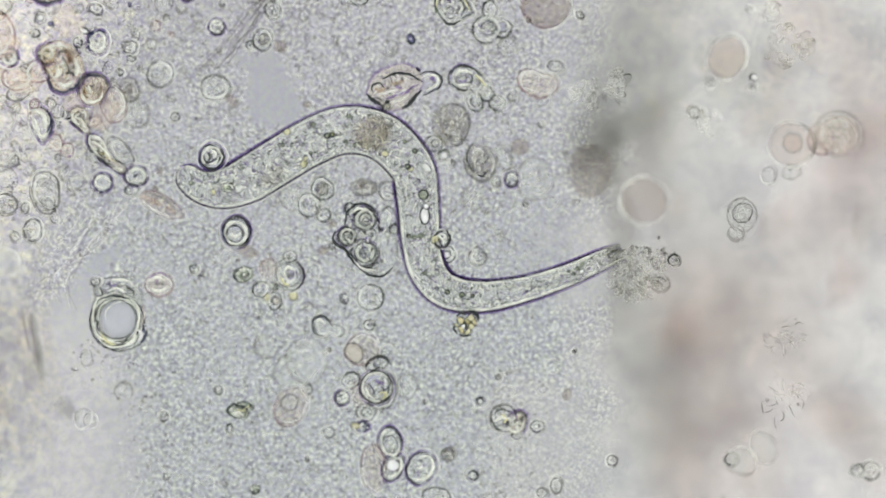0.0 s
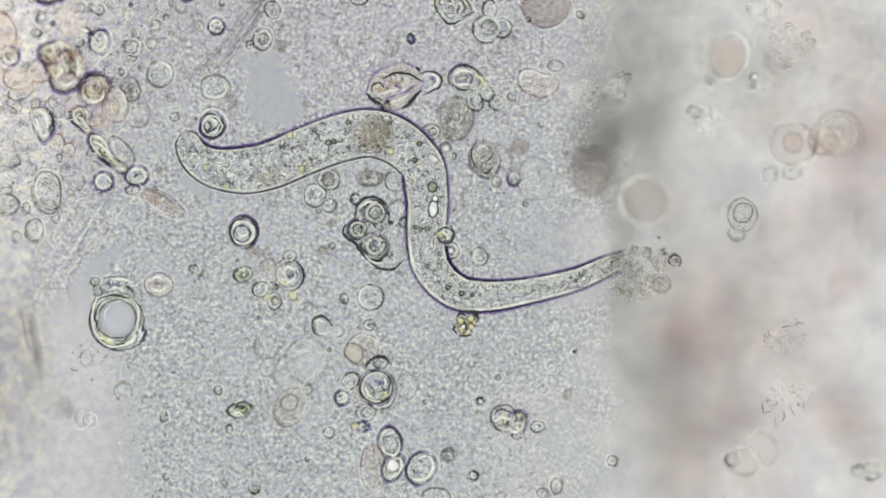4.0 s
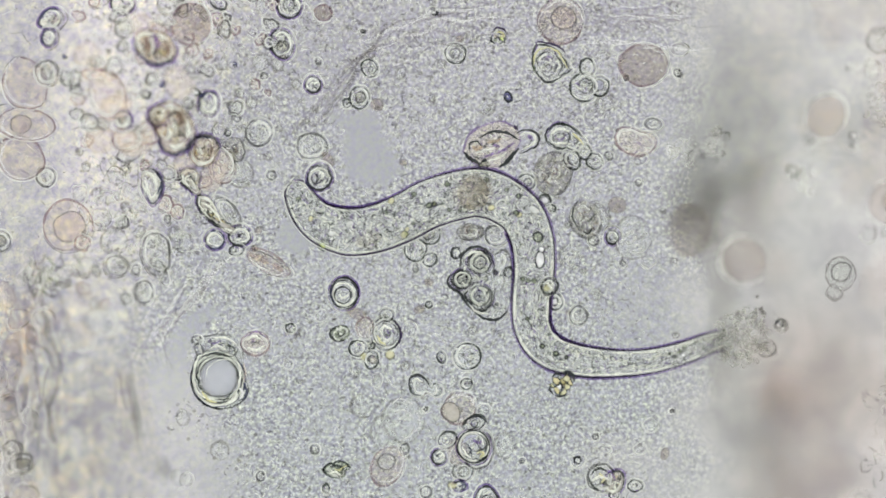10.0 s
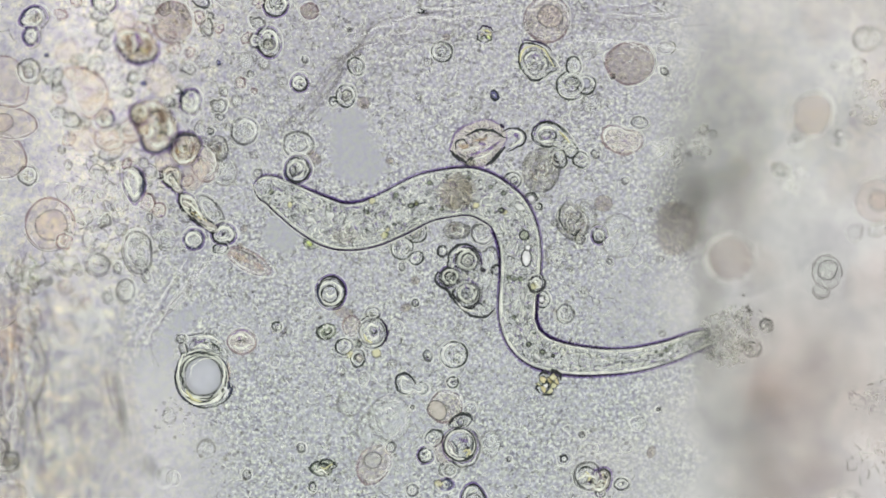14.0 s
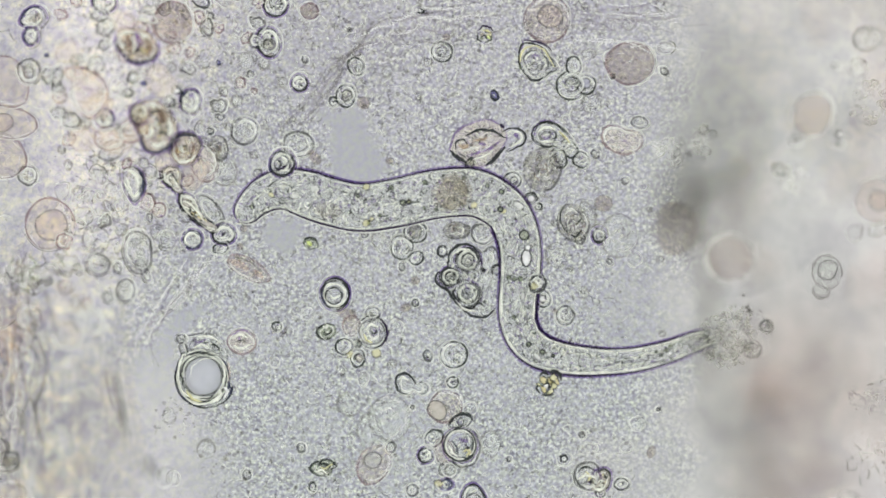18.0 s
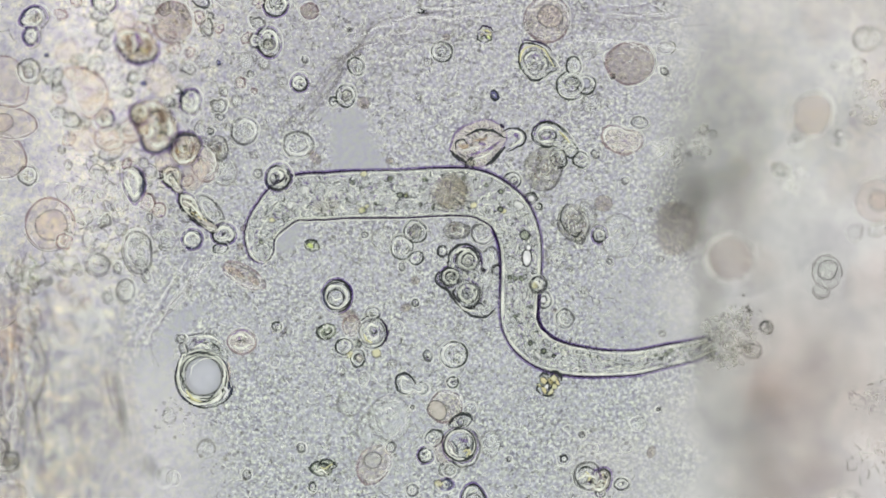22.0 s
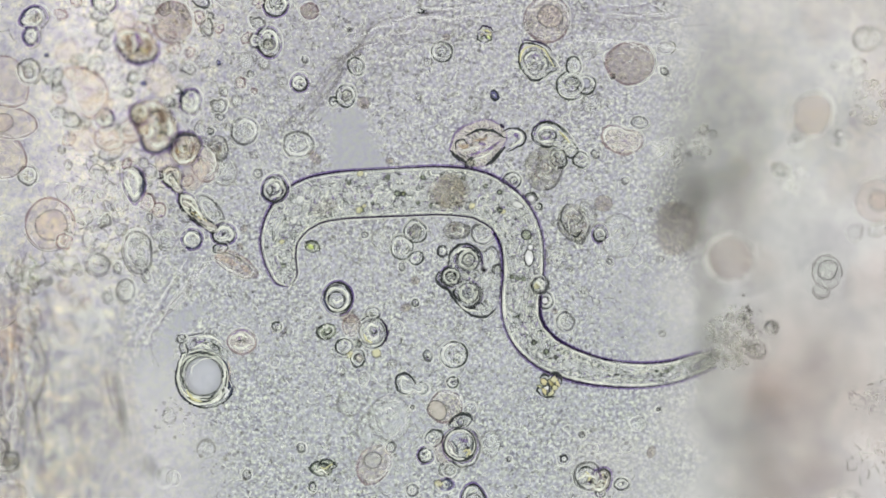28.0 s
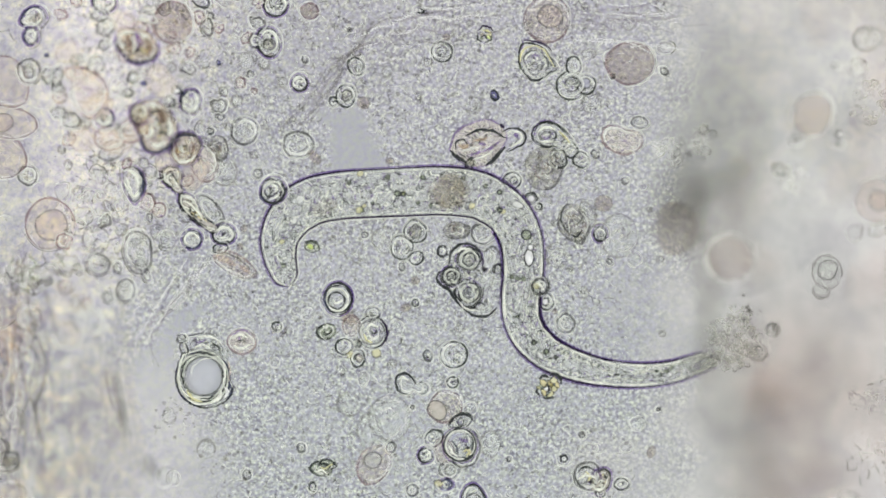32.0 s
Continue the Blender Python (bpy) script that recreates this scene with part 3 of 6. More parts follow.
    for _ in range(0 if plain else min(3, FOLDS.get(style, 0))):
        a0, span, f = rng.uniform(0, 6.28), rng.uniform(0.7, 2.4), rng.uniform(0.25, 0.8)
        ox, oy = rng.uniform(-0.2, 0.2) * rx / 1000, rng.uniform(-0.2, 0.2) * ry / 1000
        line = []
        for k in range(9):
            w = a0 + span * k / 8
            j = int(w / 6.2832 * n) % n
            line.append((pts[j][0] * f + ox, pts[j][1] * f + oy, 0.46 * min(rx, ry) / 1000 * math.sqrt(1 - f * f) + 0.0008))
        rf = [rng.uniform(0.6, 1.0) * width / 1000 * 0.42 * math.sin(math.pi * (k + 0.8) / 9.6) + 0.0002 for k in range(9)]
        verts, faces = tube(line, rf, 5, False)
        weak = style in ("pale", "ghost", "faintgrain")
        # folds in halo are painted highlights
        finish("inner_fold", verts, faces, rng.choice(("wall_faint", "halo_soft", "wall_soft") if weak else (wall, "wall_soft", "halo", "halo_soft")), thing)
    if style in CURLS and not plain:
        small, top = min(rx, ry), 0.46 * min(rx, ry) / 1000
        share, dark, light, lilac = CURLS[style]
        count = max(2, min(22, int(share * small)))
        # the bright creases are glints put into the colour
        for part_name, mat, many, thick in (("dark_creases", dark, count, 1.1), ("bright_creases", light, count, 1.5), ("lilac_creases", lilac, count // 2, 1.2)):
            if mat and many:
                verts, faces = curls(rng, pts, top, many, thick)
                tagged(finish(part_name, verts, faces, mat, thing), kind="stuff")
    if grains:
        places, radii = [], []
        for _ in range(grains):
            a, d = rng.uniform(0, 6.28), math.sqrt(rng.random()) * 0.72
            r = rng.uniform(0.04, 0.1) * min(rx, ry) / 1000 * (0.45 if style in ("grain", "faintgrain") else 0.8) + 0.0006
            c, s = math.cos(radians(turn)), math.sin(radians(turn))
            x, y = rx * d * math.cos(a) / 1000, ry * d * math.sin(a) / 1000
            places.append((x * c - y * s, x * s + y * c, 0.45 * min(rx, ry) / 1000 * math.sqrt(1 - d * d)))
            radii.append(r)
        verts, faces = beads(places, radii)
        tagged(finish("granulation", verts, faces, "wall_faint" if style in ("faintgrain", "pale", "ghost") else "grain_dark" if style not in ("sharp", "thick", "olive") else "wall_dark", thing), kind="stuff")
    if key:
        THINGS[key] = (thing, u, v, lift)
    else:
        THINGS["cell_%d" % COUNT[0]] = (thing, u, v, lift)
    return thing


def ridge(thing, points, width, mat="wall_black", name="ridge", z=0.02):
    """A dark fold on a thing, or a highlight painted as a bright one, through plan points."""
    line, total, _ = dense(points)
    o = thing.matrix_world.translation
    run, rad = [], []
    for k in range(18):
        d = total[-1] * k / 17
        p, q = np.interp(d, total, line[:, 0]), np.interp(d, total, line[:, 1])
        x, y = P(p + 1.8 * noise.noise((p / 6.0, q / 6.0, 1.5)), q + 1.8 * noise.noise((p / 6.0, q / 6.0, 8.5)))
        run.append((x - o.x, y - o.y, z))
        rad.append(width / 2000 * (0.25 + 0.75 * math.sin(math.pi * (k + 0.5) / 18)) * (1 + 0.2 * math.sin(k * 1.9 + width)))
    verts, faces = tube(run, rad, 6, False)
    return finish(name, verts, faces, mat, thing)


def ring_wall(thing, u, v, r, width, mat, seed, z=0.012):
    """A closed crumpled wall on a thing, or a painted bright ring, round a plan point."""
    o = thing.matrix_world.translation
    x0, y0 = P(u, v)
    pts, rad = [], []
    for k in range(56):
        a = 2 * math.pi * k / 56
        d = r * (1 + 0.055 * noise.noise((math.cos(a) * 1.7, math.sin(a) * 1.7, 3.1 * seed + 0.37)) + 0.02 * noise.noise((math.cos(a) * 5.0, math.sin(a) * 5.0, seed + 0.6))) / 1000
        pts.append((x0 - o.x + d * math.cos(a), y0 - o.y + d * math.sin(a), z))
        rad.append(width / 2000 * max(0.25, 0.8 + 0.9 * noise.noise((math.cos(a) * 1.6, math.sin(a) * 1.6, 5.0 + seed))))
    verts, faces = tube(pts, rad)
    return finish("ring_wall", verts, faces, mat, thing)


# ---- the roundworm: a row of short rigid body segments ----
# Centre lines from the tail to the head, in plan millimetres, with the index of the point that stays the same on the body.
TAIL_MID = [(1262, 595), (1225, 605), (1180, 622), (1120, 637), (1050, 640), (985, 632), (940, 612), (918, 575), (916, 530), (921, 480), (918, 425), (900, 380), (868, 353)]
LINES = {
    0.0: (9, [(1250, 547), (1213, 561), (1148, 590), (1073, 614), (998, 626), (938, 616), (905, 580), (893, 531), (890, 490), (887, 453), (878, 401), (838, 353),
              (793, 333), (743, 334), (688, 358), (633, 391), (578, 423), (533, 436), (493, 426), (466, 398)]),
    3.0: (10, [(1254, 559), (1218, 573), (1168, 595), (1098, 613), (1018, 625), (955, 618), (913, 578), (902, 531), (903, 485), (904, 462), (902, 440), (894, 395), (855, 355),
               (806, 337), (750, 345), (690, 367), (628, 393), (575, 403), (522, 397), (488, 373), (474, 335)]),
    6.0: (9, [(1254, 564), (1218, 579), (1168, 599), (1098, 616), (1018, 626), (960, 619), (918, 576), (908, 531), (911, 471), (911, 437), (903, 396), (863, 356),
              (812, 338), (758, 346), (698, 368), (638, 393), (588, 402), (538, 396), (503, 374), (486, 332)]),
    9.0: (10, TAIL_MID + [(835, 340), (800, 340), (740, 357), (690, 383), (640, 402), (590, 407), (542, 390), (512, 357), (496, 318)]),
    13.0: (10, TAIL_MID + [(835, 340), (800, 341), (750, 352), (700, 378), (650, 399), (600, 402), (552, 381), (512, 355), (482, 336), (452, 326)]),
    17.0: (10, TAIL_MID + [(835, 341), (800, 341), (760, 346), (700, 360), (640, 370), (585, 361), (542, 345), (506, 334), (474, 340), (446, 358), (420, 386)]),
    19.0: (10, TAIL_MID + [(835, 341), (800, 341), (760, 346), (700, 358), (640, 359), (580, 349), (530, 338), (488, 345), (455, 372), (440, 418)]),
    23.0: (10, [(1262, 617), (1225, 628), (1180, 637), (1120, 648), (1050, 645), (985, 632), (943, 607), (922, 572), (920, 530), (923, 480), (920, 425), (901, 380), (868, 354),
                (835, 342), (780, 339), (720, 341), (660, 343), (600, 346), (550, 352), (508, 368), (480, 400), (470, 435), (478, 478)]),
    28.0: (10, [(1262, 634), (1225, 645), (1180, 659), (1120, 664), (1050, 656), (985, 634), (946, 606), (925, 570), (921, 530), (926, 480), (922, 425), (901, 382), (868, 356),
                (835, 343), (780, 338), (720, 340), (660, 343), (600, 347), (550, 358), (515, 384), (496, 420), (496, 455), (511, 506)]),
}


class Line:
    """One pose of the body. s is the length along the resting body from the fixed point, positive towards the head."""

    def __init__(self, anchor, points, head=None, tail=None):
        self.pts, self.len, marks = dense(points)
        self.zero = self.len[marks[anchor]]
        self.head, self.tail = self.len[-1] - self.zero, self.zero
        self.kh = self.head / head if head else 1.0
        self.kt = self.tail / tail if tail else 1.0

    def at(self, s):
        d = self.zero + s * (self.kh if s > 0 else self.kt)
        x, y = np.interp(d, self.len, self.pts[:, 0]), np.interp(d, self.len, self.pts[:, 1])
        a = (np.interp(d - 9, self.len, self.pts[:, 0]), np.interp(d - 9, self.len, self.pts[:, 1]))
        b = (np.interp(d + 9, self.len, self.pts[:, 0]), np.interp(d + 9, self.len, self.pts[:, 1]))
        return x, y, math.atan2(-(b[1] - a[1]), b[0] - a[0])


REST = Line(*LINES[28.0])
POSES = {t: Line(a, pts, REST.head, REST.tail) for t, (a, pts) in LINES.items()}
SEGMENTS = 130


def girth(s):
    """Half the body's width at s."""
    d = REST.head - s
    h = np.interp(s, [-REST.tail, -REST.tail + 36, -330, -280, -220, -160, -100, 0, 70, 140, 250, REST.head - 155, REST.head - 110, REST.head - 60, REST.head - 28, REST.head],
                  [15, 18, 23, 26.5, 29.5, 32, 34, 37.5, 40, 42.5, 42.5, 41.5, 37, 30, 24.5, 19])
    return float(h * math.sqrt(min(1.0, max(0.0, d / 20.0) * (2 - min(1.0, d / 20.0)))) if d < 20 else h)


def build_worm():
    worm = new("roundworm")
    worm.matrix_world = pose(0, 0, 0)
    tagged(worm, "translucent grey-green roundworm with a dark violet outline, alive and bending", "worm")
    segs = []
    step_s = (REST.head + REST.tail) / SEGMENTS
    for i in range(SEGMENTS):
        s0 = -REST.tail + i * step_s
        s1 = s0 + step_s
        mid = (s0 + s1) / 2

        def local(s, side, z):
            return (s - mid) / 1000, side / 1000, z

        def lift(s):
            u, v, _ = REST.at(s)
            return H(u, v) * 0.9

        base = lift(mid)
        n_along, around = 4, 16
        verts, rest, faces = [], [], []
        for k in range(n_along + 1):
            s = s0 + step_s * k / n_along
            g = girth(s)
            for q in range(around):
                w = 2 * math.pi * q / around
                verts.append(local(s, g * math.cos(w), 0.012 + 0.00028 * g * math.sin(w) + lift(s) - base))
                rest.append((s / 1000, g * math.cos(w) / 1000, 0.02 * math.sin(w)))
        for k in range(n_along):
            for q in range(around):
                r = (q + 1) % around
                faces.append((k * around + q, (k + 1) * around + q, (k + 1) * around + r, k * around + r))
        seg = finish("body_segment", verts, faces, "worm_body", worm, rest=rest)
        # rim refraction is painted: dark on the cuticle, colour fringe outside, bright band inside
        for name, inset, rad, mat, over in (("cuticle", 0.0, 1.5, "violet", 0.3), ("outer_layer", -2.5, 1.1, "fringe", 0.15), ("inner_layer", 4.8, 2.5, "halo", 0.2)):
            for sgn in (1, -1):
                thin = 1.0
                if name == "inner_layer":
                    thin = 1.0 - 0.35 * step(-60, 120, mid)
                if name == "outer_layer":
                    # a bright line painted along one side of the front half, fringe elsewhere
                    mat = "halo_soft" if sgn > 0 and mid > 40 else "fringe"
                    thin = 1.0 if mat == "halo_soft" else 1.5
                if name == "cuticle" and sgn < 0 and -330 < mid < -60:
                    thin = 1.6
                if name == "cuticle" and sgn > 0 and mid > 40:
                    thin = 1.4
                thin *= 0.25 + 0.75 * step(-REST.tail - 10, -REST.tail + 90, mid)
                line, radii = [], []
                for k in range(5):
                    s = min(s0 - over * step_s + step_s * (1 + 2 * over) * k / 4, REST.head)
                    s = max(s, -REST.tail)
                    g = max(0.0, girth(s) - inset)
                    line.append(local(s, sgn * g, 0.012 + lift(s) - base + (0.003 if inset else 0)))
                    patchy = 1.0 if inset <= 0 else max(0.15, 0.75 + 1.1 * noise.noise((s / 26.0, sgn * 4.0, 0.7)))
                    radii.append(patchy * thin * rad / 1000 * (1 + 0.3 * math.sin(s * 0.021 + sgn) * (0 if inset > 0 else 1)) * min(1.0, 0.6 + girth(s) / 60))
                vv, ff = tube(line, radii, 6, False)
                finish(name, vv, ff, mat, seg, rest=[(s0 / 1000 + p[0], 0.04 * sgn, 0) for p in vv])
        for lane, (side, phase) in enumerate(((0.66, 0.3), (0.5, 0.9), (0.34, 1.9), (0.12, 2.5), (-0.08, 3.1), (-0.3, 4.4), (-0.46, 4.9), (-0.62, 5.2))):
            if noise.noise((mid / 55.0, lane * 3.7, 0.2)) < 0.06:
                continue
            line = []
            for k in range(6):
                s = s0 + step_s * k / 5
                g = girth(s) * (side + 0.22 * noise.noise((s / 17.0, lane * 5.1, 1.0)))
                line.append(local(s, g, 0.008 + lift(s) - base))
            tail_band = mid < -110 and lane in (2, 5, 6)
            radii = [(0.0022 if tail_band else 0.0011) * (0.7 + 0.7 * abs(noise.noise((s0 / 30 + k * 0.2, lane, 7)))) for k in range(6)]
            vv, ff = tube(line, radii, 5, False)
            finish("muscle_thread", vv, ff, "halo" if tail_band else ("wall_soft", "halo_soft", "wall_faint", "wall_soft", "halo")[lane % 5], seg)
        rng = random.Random(900 + i)
        # the bright ones are painted glints inside the body
        for part_name, mat, share, thick in (("dark_creases", "wall_dark", 0.12, 0.8), ("bright_creases", "halo", 0.14, 1.0), ("lilac_creases", "fringe", 0.07, 0.9)):
            allv, allf = [], []
            for _ in range(max(1, int(girth(mid) * share * 0.7 + 0.5))):
                s, side, heading, bend = rng.uniform(s0, s1), rng.uniform(-0.8, 0.8), rng.uniform(-1.1, 1.1), rng.uniform(-3.4, 3.4)
                size, line = rng.uniform(1.2, 3.0), []
                d = side * girth(mid)
                for k in range(6):
                    line.append(local(s, d, 0.0125 + 0.00028 * girth(mid) * math.sqrt(max(0.1, 1 - (d / girth(mid)) ** 2)) + lift(s) - base))
                    heading += bend / 5
                    s, d = s + size * math.cos(heading), d + size * math.sin(heading)
                    d = max(-0.84 * girth(mid), min(0.84 * girth(mid), d))
                r = thick * rng.uniform(0.6, 1.25) / 1000
                vv, ff = tube(line, [r * x for x in (0.4, 0.9, 1, 1, 0.8, 0.3)], 4, False)
                allf += [tuple(q + len(allv) for q in f) for f in ff]
                allv += vv
            tagged(finish(part_name, allv, allf, mat, seg), kind="stuff")
        segs.append((seg, mid, base))
    return worm, segs


WORM, SEGS = build_worm()


def in_worm(u, v):
    """The segment that holds the plan point (u, v) at rest, and the point in its space."""
    best = min(SEGS, key=lambda q: math.hypot(REST.at(q[1])[0] - u, REST.at(q[1])[1] - v))
    x, y, a = REST.at(best[1])
    px, py = (u - x) / 1000, -(v - y) / 1000
    return best[0], a, (px * math.cos(a) + py * math.sin(a), -px * math.sin(a) + py * math.cos(a))


def organ(name, u, v, rx, ry, turn, mat, wall, width, label="", z=0.024, rough=0.05, seed=1):
    """A droplet, grain or gland inside the worm."""
    seg, lean, (x, y) = in_worm(u, v)
    rng = random.Random(seed * 31 + int(u))
    pts = outline(rng, rx, ry, turn - math.degrees(lean), rough, 28)
    verts, faces = dome(pts, 0.4 * min(rx, ry) / 1000, 4)
    ob = finish(name, [(p[0] + x, p[1] + y, p[2] + z) for p in verts], faces, mat, seg, label)
    if wall:
        r = width / 1000 * 0.6
        vv, ff = tube([(p[0] + x, p[1] + y, z) for p in pts], [r] * 28, 5)
        finish(name + "_rim", vv, ff, wall, seg)
    return ob


organ("gut_cell", 795, 340, 38, 33, 10, "worm_gut", "wall_faint", 2.0, "brownish granular gut cell", z=0.016, rough=0.1)
organ("gut_cell", 575, 368, 24, 14, 20, "worm_gut", "", 0, "brownish granular gut cell", z=0.016, rough=0.15)
organ("oil_drop", 931, 416, 8.5, 8.5, 0, "body_green", "wall_black", 2.4, "grey droplet with a black rim")
organ("vacuole", 936, 456, 8, 15, 0, "bright", "wall_black", 2.8, "bright white vacuole with a dark rim", z=0.022)
organ("vacuole", 938, 438, 5, 5, 0, "bright", "wall_dark", 2.0, z=0.026)
for u, v, r in ((884, 341, 4), (884, 372, 4.5), (944, 606, 4), (966, 622, 4.5), (983, 632, 3), (686, 314, 4.5), (704, 343, 5), (714, 344, 4), (748, 315, 4), (858, 330, 3.5),
                (618, 325, 3.2), (740, 360, 3), (762, 365, 3), (640, 372, 4), (503, 470, 4), (905, 490, 3.5), (915, 493, 4), (926, 493, 4.5),
                (820, 316, 3.4), (915, 560, 3), (660, 360, 2.5)):
    dark = (u, v) in ((884, 341), (884, 372), (944, 606), (966, 622), (983, 632), (704, 343), (714, 344))
    organ("oil_drop", u, v, r, r * 0.9, 0, "body_green", "wall_black" if dark else "wall_dark", 2.3 if dark else 1.5, z=0.025)
for u, v, r in ((638, 308, 6), (637, 372, 7), (835, 365, 6), (500, 428, 5), (715, 342, 4), (890, 375, 5), (950, 505, 8), (645, 365, 4)):
    organ("light_drop", u, v, r, r * 0.8, 30, "yellow", "wall_soft", 1.4, z=0.024)


for u, v, r, m in ((1178, 655, 4.5, "body_green"), (1168, 663, 4, "wall_dark"), (1186, 650, 4, "body_green"), (1160, 656, 3, "wall_dark"), (1183, 662, 4, "bright"), (1196, 650, 3, "bright")):
    organ("tail_grain", u, v, r, r * 0.8, 20, m, "wall_soft", 1.2, z=0.02, rough=0.15)


def body_cells():
    """Small clear cells along the inside of the body."""
    rng = random.Random(23)
    for k in range(30):
        s = rng.uniform(-300, REST.head - 40)
        u, v, a = REST.at(s)
        off = rng.uniform(-0.62, 0.62) * girth(s)
        r = rng.uniform(2.5, 6.5) * girth(s) / 40
        organ("body_cell", u - math.sin(a) * off, v - math.cos(a) * off, r * rng.uniform(1.0, 2.2), r, math.degrees(a) + rng.uniform(-30, 30), rng.choice(("body_clear", "body_clear", "halo_soft")),
              rng.choice(("wall_soft", "wall_soft", "wall_faint")), 1.2, z=0.022, rough=0.14, seed=k)


body_cells()


# ---- cells and droplets round the worm ----
def crumb(u, v, size, seed, key="", shades=("yellow", "wall_black"), n=9, name="crystal_clump", label="yellow and black glittering crystal crumb", cat="crystal"):
    """A clump of angular grains."""
    rng = random.Random(seed)
    thing = new(name)
    thing.matrix_world = pose(*P(u, v), H(u, v))
    tagged(thing, label, cat)
    for i in range(n):
        x, y = rng.gauss(0, size * 0.42) / 1000, rng.gauss(0, size * 0.4) / 1000
        r = rng.uniform(0.18, 0.36) * size / 1000
        pts = [(r * rng.uniform(0.7, 1.1) * math.cos(a), r * rng.uniform(0.7, 1.1) * math.sin(a)) for a in [k * 6.283 / 6 + rng.uniform(-0.2, 0.2) for k in range(6)]]
        verts, faces = dome(pts, r * 0.7, 2)
        ob = finish("grain", verts, faces, shades[i % len(shades)], thing)
        ob.location = (x, y, 0.001 * i)
    if key:
        THINGS[key] = (thing, u, v, 0)
    else:
        COUNT[0] += 1
        THINGS["crumb_%d" % COUNT[0]] = (thing, u, v, 0)
    return thing


def tuft(u, v, size, seed, mats, label, key="", n=16, grains=26, name="debris_clump", long=0.05):
    """A ragged clump: crumpled threads with small grains between them."""
    rng = random.Random(seed)
    thing = new(name)
    thing.matrix_world = pose(*P(u, v), H(u, v))
    tagged(thing, label, "debris")
    for i in range(n):
        x, y, a = rng.gauss(0, size * 0.4), rng.gauss(0, size * 0.3), rng.uniform(0, 6.28)
        bend, line, rad = rng.uniform(-2.4, 2.4), [], []
        for k in range(10):
            line.append((x / 1000, y / 1000, 0.002 + 0.0006 * i))
            rad.append(0.0014 * math.sin(math.pi * (k + 0.7) / 10.4) * rng.uniform(0.8, 1.5))
            a += bend / 9 + rng.uniform(-0.25, 0.25)
            x, y = x + size * long * math.cos(a), y + size * long * math.sin(a)
        verts, faces = tube(line, rad, 5, False)
        finish("thread", verts, faces, mats[i % len(mats)], thing)
    places = [(rng.gauss(0, size * 0.42) / 1000, rng.gauss(0, size * 0.32) / 1000, rng.uniform(0.002, 0.008)) for _ in range(grains)]
    verts, faces = beads(places, [rng.uniform(0.0015, 0.0042) for _ in places])
    tagged(finish("granulation", verts, faces, mats[0], thing), kind="stuff")
    COUNT[0] += 1
    THINGS[key or "tuft_%d" % COUNT[0]] = (thing, u, v, 0)
    return thing


def clump(u, v, rx, ry, seed, label, key="", n=40, mats=("veil_light", "veil_light", "veil_light"), lift=0.0, rims=("halo_soft", "veil_light", "halo_soft", "veil_dark"), small=(5.0, 10.5)):
    """A heap of small crumpled lumps."""
    rng = random.Random(seed)
    thing = new("crumbly_clump")
    thing.matrix_world = pose(*P(u, v), H(u, v) + lift)
    tagged(thing, label, "debris")
    for i in range(n):
        a, d = rng.uniform(0, 6.28), math.sqrt(rng.random())
        x, y, r = rx * d * math.cos(a) / 1000, ry * d * math.sin(a) / 1000, rng.uniform(*small)
        pts = outline(rng, r, r * rng.uniform(0.6, 1.0), rng.uniform(0, 180), 0.2, 18)
        verts, faces = dome(pts, 0.4 * r / 1000, 3)
        lump = finish("lump", verts, faces, mats[i % len(mats)], thing)
        lump.location = (x, y, 0.0007 * i % 0.014)
        rad = [0.0010 * max(0.15, 0.8 + 0.9 * math.sin(6.28 * k / 18 + a)) for k in range(18)]
        verts, faces = tube([(p[0], p[1], 0.001) for p in pts], rad, 5)
        finish("lump_rim", verts, faces, rims[i % 4], lump)
    COUNT[0] += 1
    THINGS[key or "clump_%d" % COUNT[0]] = (thing, u, v, lift)
    return thing


def strand(points, width, mat="fibre", name="mucus_fibre", label="thin pale mucus fibre lying on the film", lift=0.0, n=40, wave=2.0, seed=1, key=""):
    """A fibre along plan points."""
    line, total, _ = dense(points)
    rng = random.Random(seed)
    ph = rng.uniform(0, 6)
    out, rad = [], []
    u0, v0 = points[0]
    o = P(u0, v0)
    z0 = H(u0, v0)
    for k in range(n):
        d = total[-1] * k / (n - 1)
        u, v = np.interp(d, total, line[:, 0]), np.interp(d, total, line[:, 1])
        u, v = u + 3 * wave * noise.noise((d / 60.0, seed, 0.1)), v + 3 * wave * noise.noise((d / 60.0, seed, 9.1))
        x, y = P(u, v)
        r = width / 1000 * (0.35 + 0.65 * math.sin(math.pi * (k + 0.5) / n)) * (1 + 0.3 * math.sin(d * 0.09 + ph))
        out.append((x - o[0], y - o[1], H(u, v) - z0 + lift + r * 0.5))
        rad.append(r)
    verts, faces = tube(out, rad, 8, False, 0.5)
    ob = finish(name, verts, faces, mat)
    ob.matrix_world = pose(*o, z0)
    return tagged(ob, label, "fibre", "fibres in the mucus")


# upper left
cell(62, 33, 21, 18, 20, "blue", rough=0.12, nucleus=(8, 2, 9, "body_tan"), heavy=150)
cell(58, 66, 12, 15, 0, "blue", rough=0.1)
cell(188, 6, 20, 19, 0, "sharp", heavy=240)
cell(192, 52, 15, 15, 0, "pale", heavy=200)
cell(190, 83, 9, 9, 0, "pale")
